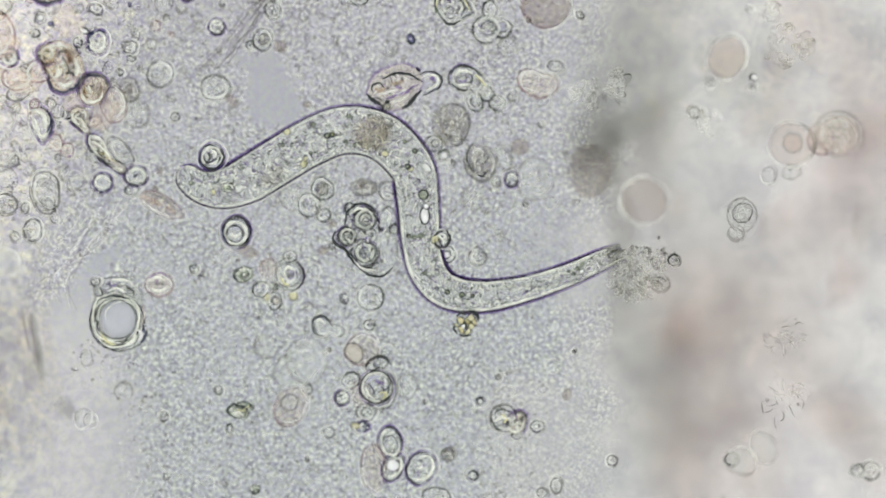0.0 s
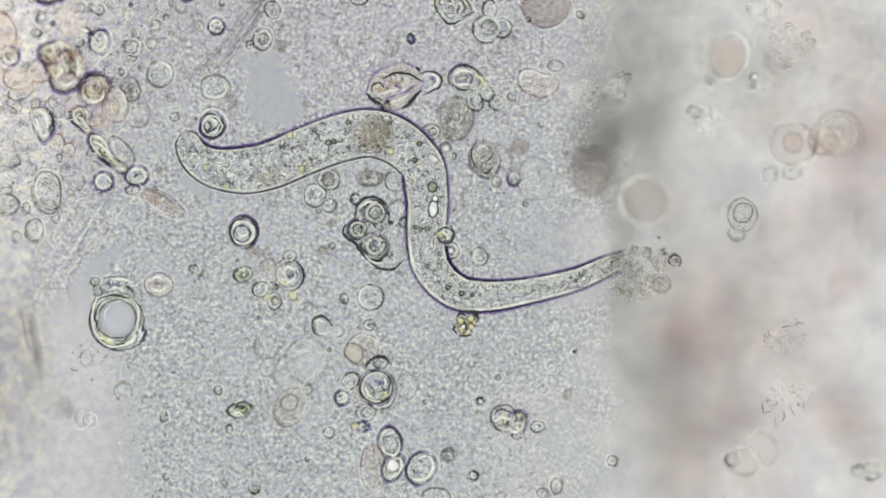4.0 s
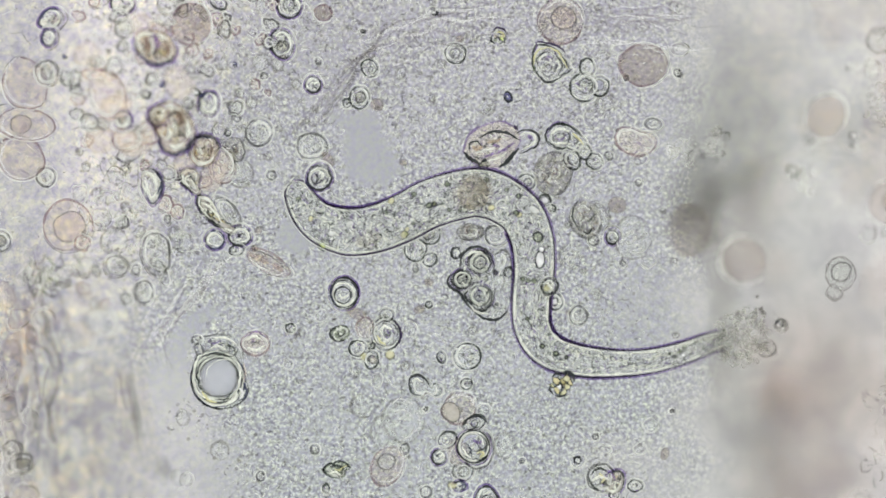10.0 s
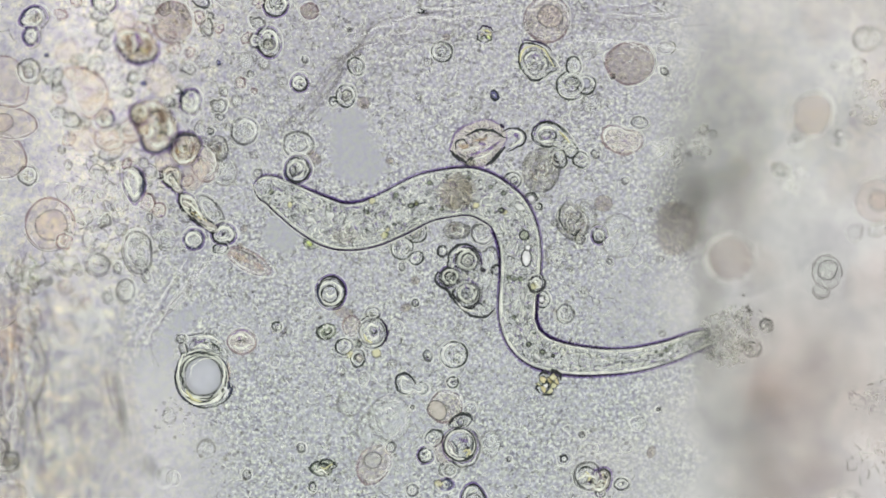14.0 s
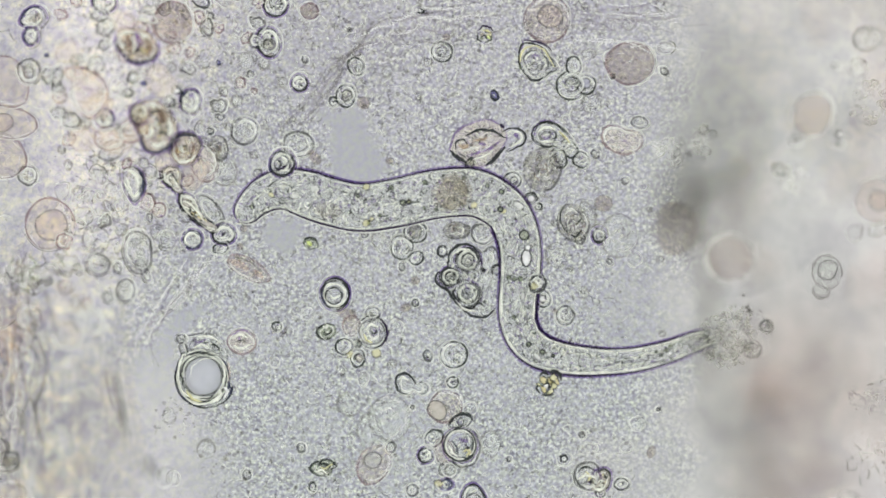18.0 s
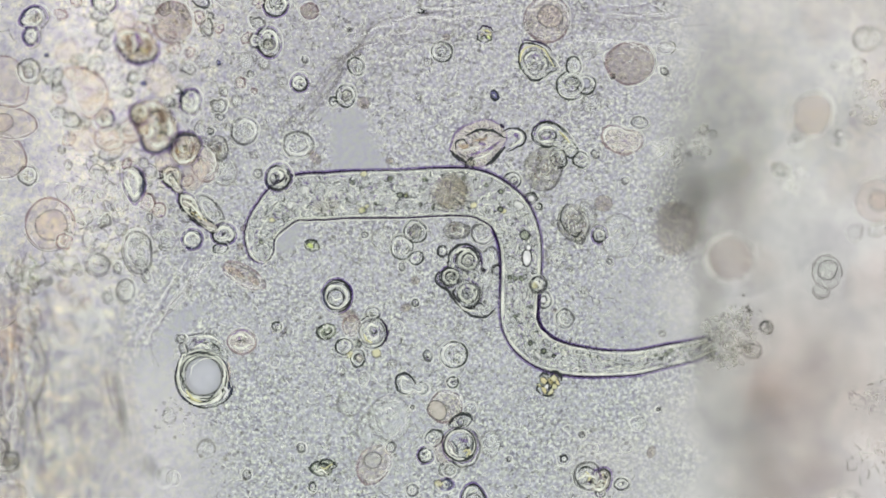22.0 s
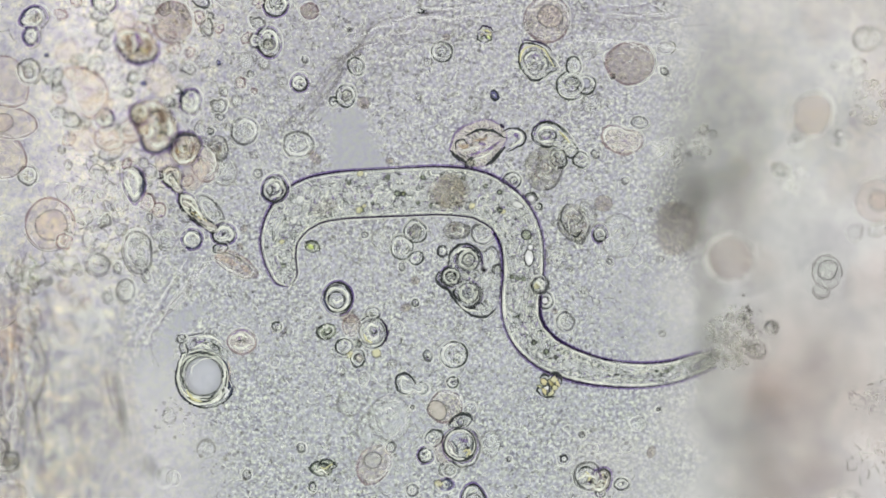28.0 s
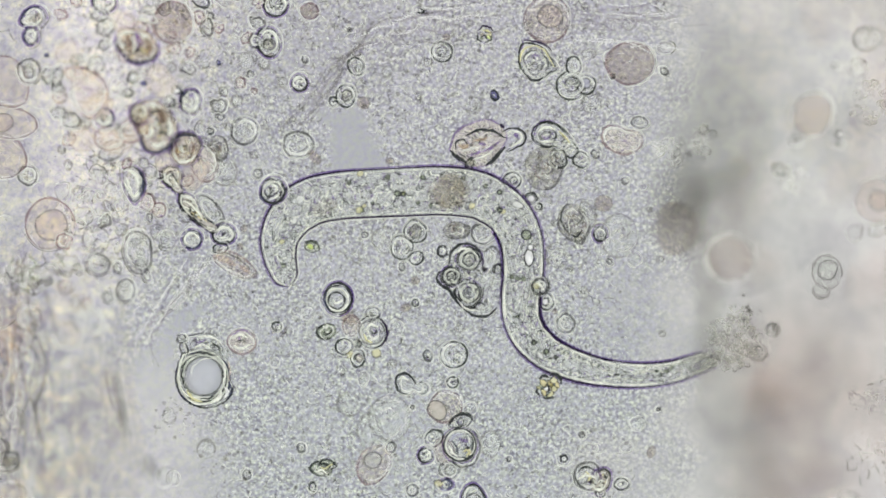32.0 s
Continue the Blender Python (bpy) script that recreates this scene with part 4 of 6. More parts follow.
t = cell(247, 84, 34, style="amber", rough=0.15, heavy=260, specks=3, form=[(212, 66), (224, 54), (244, 54), (262, 58), (276, 70), (283, 86), (280, 102), (264, 112), (240, 112), (222, 98), (212, 84)])
for p, w, m in (([(220, 96), (238, 111), (262, 113), (278, 103)], 5, "wall_blue"), ([(228, 64), (236, 80), (232, 96)], 12, "body_brown"), ([(244, 60), (252, 76), (248, 92)], 9, "fringe"), ([(262, 70), (270, 86), (264, 100)], 12, "body_brown"),
                ([(240, 98), (252, 92), (264, 96)], 5, "wall_dark"), ([(254, 88), (262, 94), (270, 92)], 6, "gold"), ([(238, 72), (244, 84), (240, 96)], 5, "halo"), ([(256, 66), (262, 76)], 5, "halo"), ([(216, 78), (224, 88)], 6, "halo_soft")):
    ridge(t, p, w, m, z=0.016)
cell(308, 42, 34, 37, 0, "brown", heavy=180)
cell(270, 8, 22, 20, 0, "ghost")
cell(355, 2, 17, 10, -30, "ring", heavy=270)
cell(87, 100, 4, 3, 0, "dot", rough=0.4)
cell(55, 128, 20, 21, 0, "pale", nucleus=(0, 2, 10, "body_pale"))
cell(90, 138, 9, 13, 10, "ring")
cell(106, 140, 9, 17, -10, "ring")
cell(15, 147, 38, 46, 10, "tan")
cell(16, 218, 50, 28, -5, "tan", nucleus=(-8, 0, 18, "body_tan"))
cell(6, 277, 44, 36, -30, "tan")
cell(50, 311, 16, 17, 0, "pale")
cell(160, 168, 34, style="peach", heavy=60, rough=0.1, form=[(132, 132), (150, 124), (172, 130), (188, 146), (196, 168), (194, 192), (182, 208), (160, 212), (142, 196), (134, 172)])
cell(148, 134, 28, 12, -8, "peach", heavy=90)
cell(190, 211, 16, 15, 0, "blue", key="bead", nucleus=(0, 0, 6, "body_olive"))
cell(200, 270, 22, 14, 20, "pale", heavy=250)
cell(230, 167, 9, 7, 0, "ring")
cell(258, 150, 5, 4, 30, "dot", rough=0.45)
cell(327, 168, 4, 3, 0, "dot", rough=0.4)
cell(316, 162, 9, 5, -20, "shine", rough=0.15)
cell(240, 140, 9, 12, 0, "pale", rough=0.2, nucleus=(0, 0, 6, "bright"))
cell(340, 182, 18, 20, 0, "blue", heavy=150)
cell(305, 183, 8, 9, 0, "ring")
t = cell(330, 265, 27, style="amber", key="chain_c", heavy=100, rough=0.15, form=[(303, 262), (308, 246), (325, 238), (345, 240), (354, 254), (352, 275), (340, 290), (320, 292), (306, 280)])
for p, w, m in (([(316, 250), (314, 268), (320, 284)], 6, "body_brown"), ([(330, 246), (334, 264), (330, 284)], 5, "body_olive"), ([(344, 252), (344, 270), (338, 282)], 6, "body_brown"), ([(306, 250), (326, 240), (348, 244)], 4, "wall_blue"), ([(322, 258), (326, 272)], 6, "halo")):
    ridge(t, p, w, m, z=0.014)
cell(386, 262, 17, 23, 15, "grain")
cell(397, 304, 23, 25, 0, "faintgrain")
cell(433, 232, 23, 24, 0, "pale", heavy=230)
cell(362, 288, 24, 34, 10, "peach", heavy=200)
cell(240, 232, 30, 20, 20, "peach")
cell(200, 246, 28, 22, 0, "peach")
cell(374, 233, 5, 5, 0, "ring")
for u, v, rx, ry, a in ((178, 192, 30, 22, 20), (210, 250, 34, 24, 0), (288, 146, 26, 30, 10), (128, 96, 24, 20, 0), (345, 306, 24, 30, -20), (150, 246, 24, 26, 0), (222, 44, 22, 20, 0), (296, 288, 22, 18, 30)):
    cell(u, v, rx, ry, a, "blush", rough=0.2)
# left
cell(372, 372, 31, 15, -50, "pale", key="chain_f", heavy=20)
cell(390, 440, 13, 9, 15, "ring", key="chain_g")
cell(341, 424, 16.5, 16, 0, "blue", key="ring2", rough=0.02, plain=True)
cell(432, 405, 6, 6, 0, "smudge")
cell(425, 437, 6, 6, 0, "smudge")
cell(90, 397, 43, 46, 20, "tan", nucleus=(4, 2, 27, "body_tan"), heavy=120, extra="with a large round core")
cell(178, 468, 20, 18, 0, "pale", nucleus=(10, -2, 6, "body_pale"), heavy=30)
cell(246, 447, 24, 39, 5, "pale", heavy=-20, rough=0.12)
cell(240, 418, 15, 16, 0, "ghost")
cell(170, 390, 22, 18, 30, "ghost")
cell(172, 425, 24, 24, 0, "ghost")
cell(198, 375, 8, 22, 35, "ghost")
cell(226, 514, 16, 20, 0, "pale")
cell(160, 565, 26, 22, 0, "veil")
cell(128, 590, 22, 22, 0, "veil")
t = cell(418, 468, 42, 17, -28, "tan", key="tan_left", extra="lying slanted", rough=0.08)
for p, w, m in (([(384, 452), (404, 462), (418, 470)], 12, "body_tan"), ([(426, 470), (436, 477), (444, 483)], 10, "body_tan"), ([(382, 460), (400, 474), (420, 484)], 3, "halo_soft"), ([(390, 446), (420, 456), (448, 478)], 2.5, "wall_soft")):
    ridge(t, p, w, m, z=0.009)
tuft(60, 488, 60, 11, ("wall_faint", "wall_soft", "body_green"), "ragged grey-green fibrous debris clump", n=26)
clump(62, 486, 60, 22, 13, "ragged pale crumbly debris clump", n=38)
tuft(30, 505, 45, 12, ("wall_faint", "wall_soft"), "ragged grey fibrous debris clump")
cell(-30, 424, 18, 18, 0, "pale", nucleus=(0, 0, 10, "body_grain"))
cell(-52, 384, 16, 22, 0, "blue")
cell(18, 815, 22, 17, 35, "pale", nucleus=(3, 0, 11, "body_grain"))
cell(2, 792, 16, 17, 0, "pale")
cell(-8, 890, 13, 15, 0, "pale")
cell(5, 912, 7, 9, 0, "dot")
cell(58, 912, 16, 12, 0, "faintgrain")
cell(-42, 770, 6, 7, 0, "dot")
for u, v, r, st in ((-20, 520, 22, "blush"), (12, 560, 18, "veil"), (8, 607, 24, "blush"), (-38, 600, 16, "pale"), (-30, 665, 24, "veil"), (-8, 720, 22, "veil"), (34, 735, 12, "veil"),
                    (-45, 850, 26, "blush"), (30, 870, 18, "veil"), (-40, 930, 20, "peach"), (60, 560, 16, "veil"), (58, 930, 15, "pale")):
    cell(u, v, r, r * 0.85, u * 3, st, rough=0.25, lift=0.002)
for u, v in ((-34, 560), (-16, 760), (-52, 712), (2, 845), (-58, 478)):
    cell(u, v, 3.2, 4.6, u, "dot", rough=0.5)
tuft(15, 615, 60, 14, ("body_tan", "wall_faint"), "rosy granular debris clump")
tuft(-20, 690, 70, 15, ("wall_faint", "body_tan"), "rosy granular debris clump", n=24)
# beyond the upper edge
cell(398, -40, 33, 30, 20, "tan", nucleus=(4, 2, 16, "body_tan"))
cell(350, -30, 14, 13, 0, "ring")
cell(455, -52, 16, 18, 0, "pale")
cell(250, -55, 20, 17, 0, "pale", nucleus=(3, 0, 8, "body_grain"))
cell(310, -60, 12, 13, 0, "blue")
cell(180, -58, 17, 15, 0, "ring")
cell(768, -56, 13, 12, 0, "ring")
cell(640, -38, 9, 10, 0, "pale")
cell(880, -45, 15, 13, 0, "faintgrain")
cell(1138, -40, 12, 11, 0, "ring")
tuft(1218, -34, 40, 71, ("wall_faint", "halo_soft"), "pale crumbly debris clump")
rng = random.Random(72)
for i in range(16):
    x, y = rng.uniform(560, 1080), rng.uniform(-85, -5)
    strand([(x, y), (x + 50, y + rng.uniform(-9, 9)), (x + 100, y + rng.uniform(-9, 12)), (x + 150, y + rng.uniform(-4, 24))], rng.uniform(1.4, 3.2), ("veil_dark", "veil_light", "wall_faint", "veil_light")[i % 4], seed=200 + i, wave=6, n=30, lift=rng.uniform(0.0, 0.03))
# upper middle
cell(475, 75, 20, 26, 12, "sharp", nucleus=(2, 4, 11, "body_grain"), heavy=200)
cell(478, 98, 5, 4, 0, "smudge")
cell(488, 8, 21, 21, 0, "sharp", heavy=250, nucleus=(0, -2, 11, "body_pale"))
cell(530, 147, 14, 14, 0, "sharp", heavy=290)
cell(548, 20, 15, 14, 0, "brown")
cell(630, 118, 14, 16, 20, "ring", nucleus=(5, 3, 7, "body_pale"))
cell(612, 170, 17, 20, 0, "ring", nucleus=(2, 0, 9, "body_grain"))
cell(590, 180, 7, 8, 0, "ring")
cell(643, 183, 11, 11, 0, "smudge")
cell(528, 256, 26, 23, 0, "pale", heavy=90)
cell(556, 278, 8, 16, 40, "smudge")
cell(782, 92, 18, 18, 0, "ring", nucleus=(0, 0, 9, "body_pale"))
cell(790, 66, 7, 6, 0, "smudge")
cell(745, 20, 5, 4, 0, "bead")
cell(388, 112, 3, 4, 0, "dot", rough=0.4)
cell(690, 285, 7, 5, 0, "smudge")
cell(467, 113, 10, 10, 0, "ghost")
# upper right
t = crumb(859, 62, 13, 61, shades=("body_olive", "yellow", "wall_dark", "body_green", "halo"), n=11, label="small crumb of yellow-green and dark glassy grains")
for p, w, m in (([(846, 56), (854, 48), (866, 49), (874, 58)], 4, "violet"), ([(846, 60), (845, 70), (852, 76)], 3.5, "wall_black"), ([(858, 76), (868, 72), (872, 64)], 3, "wall_dark"), ([(856, 56), (864, 56), (868, 62)], 4, "yellow"), ([(850, 66), (857, 64), (860, 70)], 3, "wall_black"), ([(862, 64), (866, 70)], 4, "lime")):
    ridge(t, p, w, m, z=0.02)
cell(1010, 152, 25, 25, 0, "ring", heavy=200, nucleus=(2, -2, 13, "body_pale"), specks=2)
cell(1015, 117, 13, 16, 0, "ring", rough=0.04, heavy=150, plain=True)
cell(1037, 150, 17, 17, 0, "ring", heavy=280, nucleus=(-1, -2, 9, "body_lilac"))
cell(1042, 96, 12, 8, 0, "ghost", heavy=60)
cell(1047, 184, 17, 17, 0, "faintgrain")
cell(968, 34, 39, 42, 0, "tan", heavy=250, extra="with faint streaks", nucleus=(5, -4, 22, "body_tan"))
cell(1115, 112, 42, 37, 0, "brown", heavy=180)
t = cell(875, 169, 7, 10, 20, "dot", rough=0.04)
for p, w, m in (([(870, 164), (874, 160), (880, 165), (881, 172)], 3.5, "wall_black"), ([(870, 166), (871, 174), (877, 178), (881, 172)], 4, "wall_black"), ([(873, 166), (874, 171)], 2.4, "halo")):
    ridge(t, p, w, m, z=0.006)
cell(838, 186, 14, 14, 0, "faintgrain")
cell(833, 290, 10, 7, 20, "green")
t = cell(975, 240, 27, style="ring", extra="in compartments", heavy=120, form=[(941, 236), (948, 223), (966, 216), (986, 221), (1003, 235), (1017, 257), (1004, 258), (986, 263), (962, 261), (946, 251)])
for p, w, m in (([(944, 232), (958, 219), (982, 221), (1002, 236)], 4, "wall_dark"), ([(946, 248), (962, 259), (986, 260)], 3.5, "wall_dark"), ([(952, 234), (966, 226), (984, 230)], 5, "halo"), ([(976, 228), (984, 240), (978, 254)], 3, "wall_dark"),
                ([(956, 250), (970, 252), (980, 248)], 5, "halo"), ([(990, 238), (998, 248), (992, 256)], 3, "wall_soft"), ([(988, 232), (1000, 244), (1008, 254)], 4, "yellow"), ([(958, 238), (966, 246), (974, 240)], 3, "fringe"), ([(941, 240), (946, 226), (962, 214), (990, 219)], 3, "fringe")):
    ridge(t, p, w, m, z=0.014)
cell(1010, 266, 12, 15, 20, "ring")
cell(1028, 283, 14, 14, 0, "ring", heavy=200)
cell(988, 280, 14, 18, 30, "ring", heavy=-40)
cell(960, 300, 34, 38, 0, "grain", extra="brownish and round", heavy=0)
cell(906, 320, 16, 14, 0, "ring", nucleus=(3, 0, 7, "body_pale"))
cell(940, 352, 11, 10, 0, "ring", key="drop_near_worm", nucleus=(0, 0, 7, "bright"), plain=True)
cell(953, 366, 6, 6, 0, "ring")
cell(1098, 247, 34, style="peach", heavy=240, form=[(1064, 240), (1070, 226), (1088, 222), (1110, 230), (1130, 234), (1138, 250), (1126, 268), (1104, 274), (1082, 266), (1068, 254)])
cell(1132, 217, 14, 10, 0, "pale")
t = cell(1015, 394, 28, 34, 15, "grain", extra="dark and oval", heavy=270)
for p, w, m in (([(1004, 358), (993, 374), (994, 398), (1006, 415)], 3.2, "wall_dark"), ([(1008, 416), (1020, 418), (1030, 408)], 3.2, "wall_black"), ([(1000, 378), (1010, 370), (1022, 378)], 4, "halo_soft"), ([(1016, 400), (1026, 392), (1030, 380)], 2.6, "wall_dark")):
    ridge(t, p, w, m, z=0.016)
cell(1040, 380, 12, 24, 20, "ghost")
cell(1062, 416, 11, 13, 0, "thick", rough=0.02, plain=True)
cell(1096, 418, 34, 38, 0, "faintgrain", heavy=180)
cell(1068, 360, 16, 14, 0, "smudge")
cell(985, 452, 19, 22, 10, "faintgrain", heavy=200)
cell(966, 532, 12, 15, 0, "ring", key="knob_b", lift=0.008, heavy=200, nucleus=(-2, 0, 6, "bright"))
t = cell(953, 505, 13, 14, 0, "pale", key="knob", lift=0.02)
for p, w, m in (([(962, 489), (969, 500), (966, 514), (957, 521)], 5, "wall_black"), ([(941, 500), (950, 492), (962, 490)], 2.6, "wall_dark"), ([(942, 504), (946, 515), (956, 520)], 2.6, "wall_dark"),
                ([(948, 497), (956, 504), (957, 514)], 4, "halo"), ([(962, 497), (958, 506), (962, 513)], 3, "halo")):
    ridge(t, p, w, m)
cell(1000, 570, 15, 17, 0, "pale", key="c1000")
cell(982, 551, 5, 5, 0, "smudge")
t = cell(487, 335, 21, 22, 0, "thick", key="headring", rough=0.06, extra="against the worm head", lift=0.02)
for p, w, m in (([(469, 323), (480, 315), (495, 318)], 3.2, "wall_black"), ([(502, 324), (509, 338), (502, 353)], 4, "wall_black"), ([(477, 356), (490, 359), (500, 354)], 3.2, "wall_black"), ([(467, 328), (465, 345), (473, 355)], 4, "wall_blue"),
                ([(478, 326), (484, 338), (477, 350)], 3, "wall_dark"), ([(478, 350), (490, 342), (500, 330)], 2.5, "violet"), ([(486, 324), (495, 332), (490, 340)], 5, "halo"), ([(484, 350), (494, 346), (499, 338)], 4, "halo")):
    ridge(t, p, w, m, z=0.016)
# below the worm's bend
cell(735, 410, 20, 20, 0, "ring", nucleus=(0, 0, 11, "body_grain"))
cell(711, 438, 20, 21, 0, "ring")
cell(737, 457, 13, 11, 30, "ring")
cell(680, 425, 20, 24, 0, "faintgrain")
cell(808, 408, 23, 15, 0, "grain")
cell(855, 414, 20, 18, 0, "pale")
cell(783, 445, 8, 10, 0, "bead")
cell(878, 478, 8, 9, 0, "bead")
cell(735, 497, 8, 7, 0, "smudge")
cell(718, 545, 10, 7, 20, "smudge")
cell(735, 536, 6, 6, 0, "ring")
cell(553, 437, 13, 10, -20, "green", key="greenbit")
t = cell(549, 437, 6, 5, 0, "yellow", key="greenbit_core")
ridge(t, [(546, 433), (552, 438), (551, 442)], 8, "lime", z=0.012)
# centre foot
# shadow smear by the eye cell, painted in the brown smudge style
cell(618, 560, 18, 10, -20, "smudge", key="eye_shadow_smear")
cell(578, 587, 18, 13, 8, "green", rough=0.12)
t = cell(658, 588, 26, 29, 0, "ring", rough=0.05, heavy=30, extra="full of fine creases")
ring_wall(t, 658, 588, 22, 2.4, "wall_soft", 60, z=0.013)
ridge(t, [(672, 564), (684, 578), (685, 598), (674, 614)], 4, "violet", z=0.012)
for p, w, m in (([(648, 582), (658, 574), (670, 580)], 5, "halo"), ([(650, 594), (662, 600), (672, 592)], 5, "halo_soft"), ([(654, 586), (664, 590), (668, 584)], 3, "wall_dark"), ([(644, 590), (650, 602), (660, 608)], 4, "yellow"), ([(660, 580), (666, 588)], 3, "fringe")):
    ridge(t, p, w, m, z=0.015)
cell(622, 577, 15, 18, 0, "tan")
cell(660, 555, 12, 11, 0, "pale")
cell(609, 614, 15, 14, 0, "ring", heavy=160)
cell(633, 634, 13, 15, 0, "ring", nucleus=(3, 0, 7, "body_olive"))
cell(620, 628, 7, 8, 0, "yellow")
cell(632, 608, 7, 7, 0, "green")
cell(666, 625, 8, 8, 0, "yellow")
t = cell(428, 605, 25, 22, 0, "peach", heavy=270)
for p, w, m in (([(412, 600), (424, 592), (440, 598)], 5, "halo"), ([(414, 612), (430, 616), (444, 608)], 5, "halo"), ([(418, 606), (430, 602), (438, 608)], 3, "wall_soft"), ([(408, 594), (428, 584), (448, 594)], 3, "fringe")):
    ridge(t, p, w, m, z=0.012)
cell(490, 578, 8, 8, 0, "ring")
t = cell(690, 740, 36, 41, 0, "ghost")
for p, w, m in (([(664, 716), (684, 702), (708, 712)], 4, "veil_light"), ([(712, 724), (720, 742), (708, 766)], 5, "veil_light"), ([(668, 752), (684, 770), (700, 772)], 4, "veil_dark"), ([(674, 730), (690, 722), (706, 734)], 6, "veil_light")):
    ridge(t, p, w, m, z=0.014)
cell(655, 765, 22, 32, 10, "ghost")
cell(618, 716, 22, 20, 0, "ghost")
cell(662, 822, 27, 38, -28, "tan", nucleus=(-2, -8, 16, "body_pale"), extra="greyish, egg-shaped, with a round core", heavy=200)
cell(692, 792, 8, 9, 0, "pale")
t = cell(572, 828, 26, 15, 12, "green", nucleus=(6, 4, 8, "body_grain"), form=[(548, 829), (557, 817), (566, 820), (573, 813), (590, 817), (598, 823), (588, 832), (586, 841), (570, 843), (556, 839)])
for p, w, m in (([(560, 822), (574, 820), (586, 826)], 4, "wall_dark"), ([(556, 834), (570, 832), (580, 838)], 4, "halo"), ([(566, 826), (576, 828), (590, 820)], 3, "yellow"), ([(588, 818), (596, 824)], 4, "wall_black")):
    ridge(t, p, w, m, z=0.008)
cell(553, 862, 6, 8, 0, "ring")
cell(437, 840, 7, 8, 0, "pale")
cell(788, 720, 31, 27, 15, "tan", nucleus=(-14, 6, 18, "body_olive"), heavy=250)
cell(803, 628, 24, 23, 0, "ring", rough=0.02, nucleus=None)
cell(801, 677, 10, 10, 0, "ring")
cell(757, 630, 7, 10, 20, "ring")
# nest of cells
cell(828, 802, 26, style="pale", rough=0.12, form=[(832, 760), (845, 772), (849, 796), (842, 816), (826, 826), (808, 824), (800, 812), (812, 790)])
t = cell(814, 787, 29, 29, 0, "ring", rough=0.03, heavy=-30, plain=True)
for k, (r, w, m) in enumerate(((28.5, 3.4, "wall_black"), (25.5, 2.6, "halo"), (32, 2.2, "fringe"))):
    ring_wall(t, 814, 787, r, w, m, k + 9)
for p, w, m in (([(796, 780), (806, 770), (820, 767)], 5, "body_lilac"), ([(812, 776), (822, 780), (832, 778)], 6, "fringe"), ([(799, 778), (808, 790), (810, 806)], 3, "wall_blue"), ([(795, 788), (800, 800), (808, 808)], 4, "halo"), ([(818, 800), (826, 796), (832, 800), (824, 808)], 5, "yellow"),
                ([(816, 796), (830, 792), (838, 784)], 2.6, "wall_dark"), ([(834, 770), (838, 784), (834, 798)], 3, "wall_dark"), ([(822, 786), (828, 792), (822, 802)], 2.4, "violet"), ([(815, 784), (808, 794)], 3, "halo"), ([(828, 772), (832, 784)], 3, "halo"), ([(816, 808), (826, 810), (834, 804)], 3, "wall_dark")):
    ridge(t, p, w, m, z=0.018)
t = cell(815, 746, 21, 13, 25, "ring", rough=0.06, heavy=90, nucleus=(0, 1, 6, "body_lilac"))
ridge(t, [(797, 752), (803, 739), (818, 733), (832, 738), (839, 748)], 4, "wall_black", z=0.012)
ridge(t, [(799, 757), (812, 756), (826, 750)], 2.4, "wall_dark", z=0.012)
cell(768, 776, 17, 14, 50, "ring", heavy=60)
cell(753, 806, 12, 13, 0, "sharp", heavy=200)
cell(786, 798, 16, 24, 0, "tan")
cell(795, 832, 18, 15, 0, "pale", nucleus=(2, 0, 9, "body_pale"))
cell(790, 857, 10, 8, 0, "blue")
cell(777, 856, 9, 6, 0, "yellow")
cell(730, 868, 10, 10, 0, "pale")
cell(868, 786, 18, 22, 10, "ghost")
cell(838, 886, 21, 27, 10, "sharp", nucleus=(0, 2, 14, "body_clear"), heavy=40)
cell(808, 931, 22, 42, 0, "tan")
cell(843, 930, 18, 24, -20, "sharp", rough=0.1, nucleus=(0, -4, 11, "bright"))
cell(893, 931, 24, 30, -25, "sharp", heavy=180)
cell(943, 906, 14, 12, 20, "grain")
cell(986, 944, 8, 8, 0, "bead")
cell(920, 985, 26, 20, 0, "pale")
cell(598, 968, 9, 8, 0, "green")
# right foot
t = cell(1040, 843, 26, 23, -20, "pale", rough=0.15, heavy=130, extra="crumpled and yellowish")
for p, w, m in (([(1022, 836), (1036, 826), (1052, 832)], 4, "wall_dark"), ([(1024, 848), (1038, 840), (1054, 846)], 6, "halo"), ([(1030, 856), (1044, 852), (1056, 858)], 4, "wall_soft"), ([(1036, 834), (1044, 842), (1040, 852)], 5, "yellow"),
                ([(1018, 842), (1024, 856), (1036, 864)], 4, "wall_dark"), ([(1046, 828), (1060, 836), (1064, 848)], 4, "fringe")):
    ridge(t, p, w, m, z=0.014)
cell(1063, 852, 16, 22, -30, "olive", rough=0.15)
cell(1100, 857, 13, 10, 0, "ring")
cell(1062, 874, 8, 7, 0, "ring")
cell(998, 812, 6, 6, 0, "bead")
cell(1152, 800, 7, 11, -20, "smudge")
cell(1030, 770, 5, 5, 0, "pale")
cell(1133, 962, 10, 14, 0, "pale")
cell(1230, 915, 9, 9, 0, "pale")
# the big ring at the edge of the clear pool
# lower left
cell(298, 838, 13, 16, -20, "veil", lift=0.05)
cell(308, 846, 9, 10, 0, "veil")
cell(300, 735, 12, 14, 0, "ghost")
cell(365, 795, 16, 16, 0, "ghost")
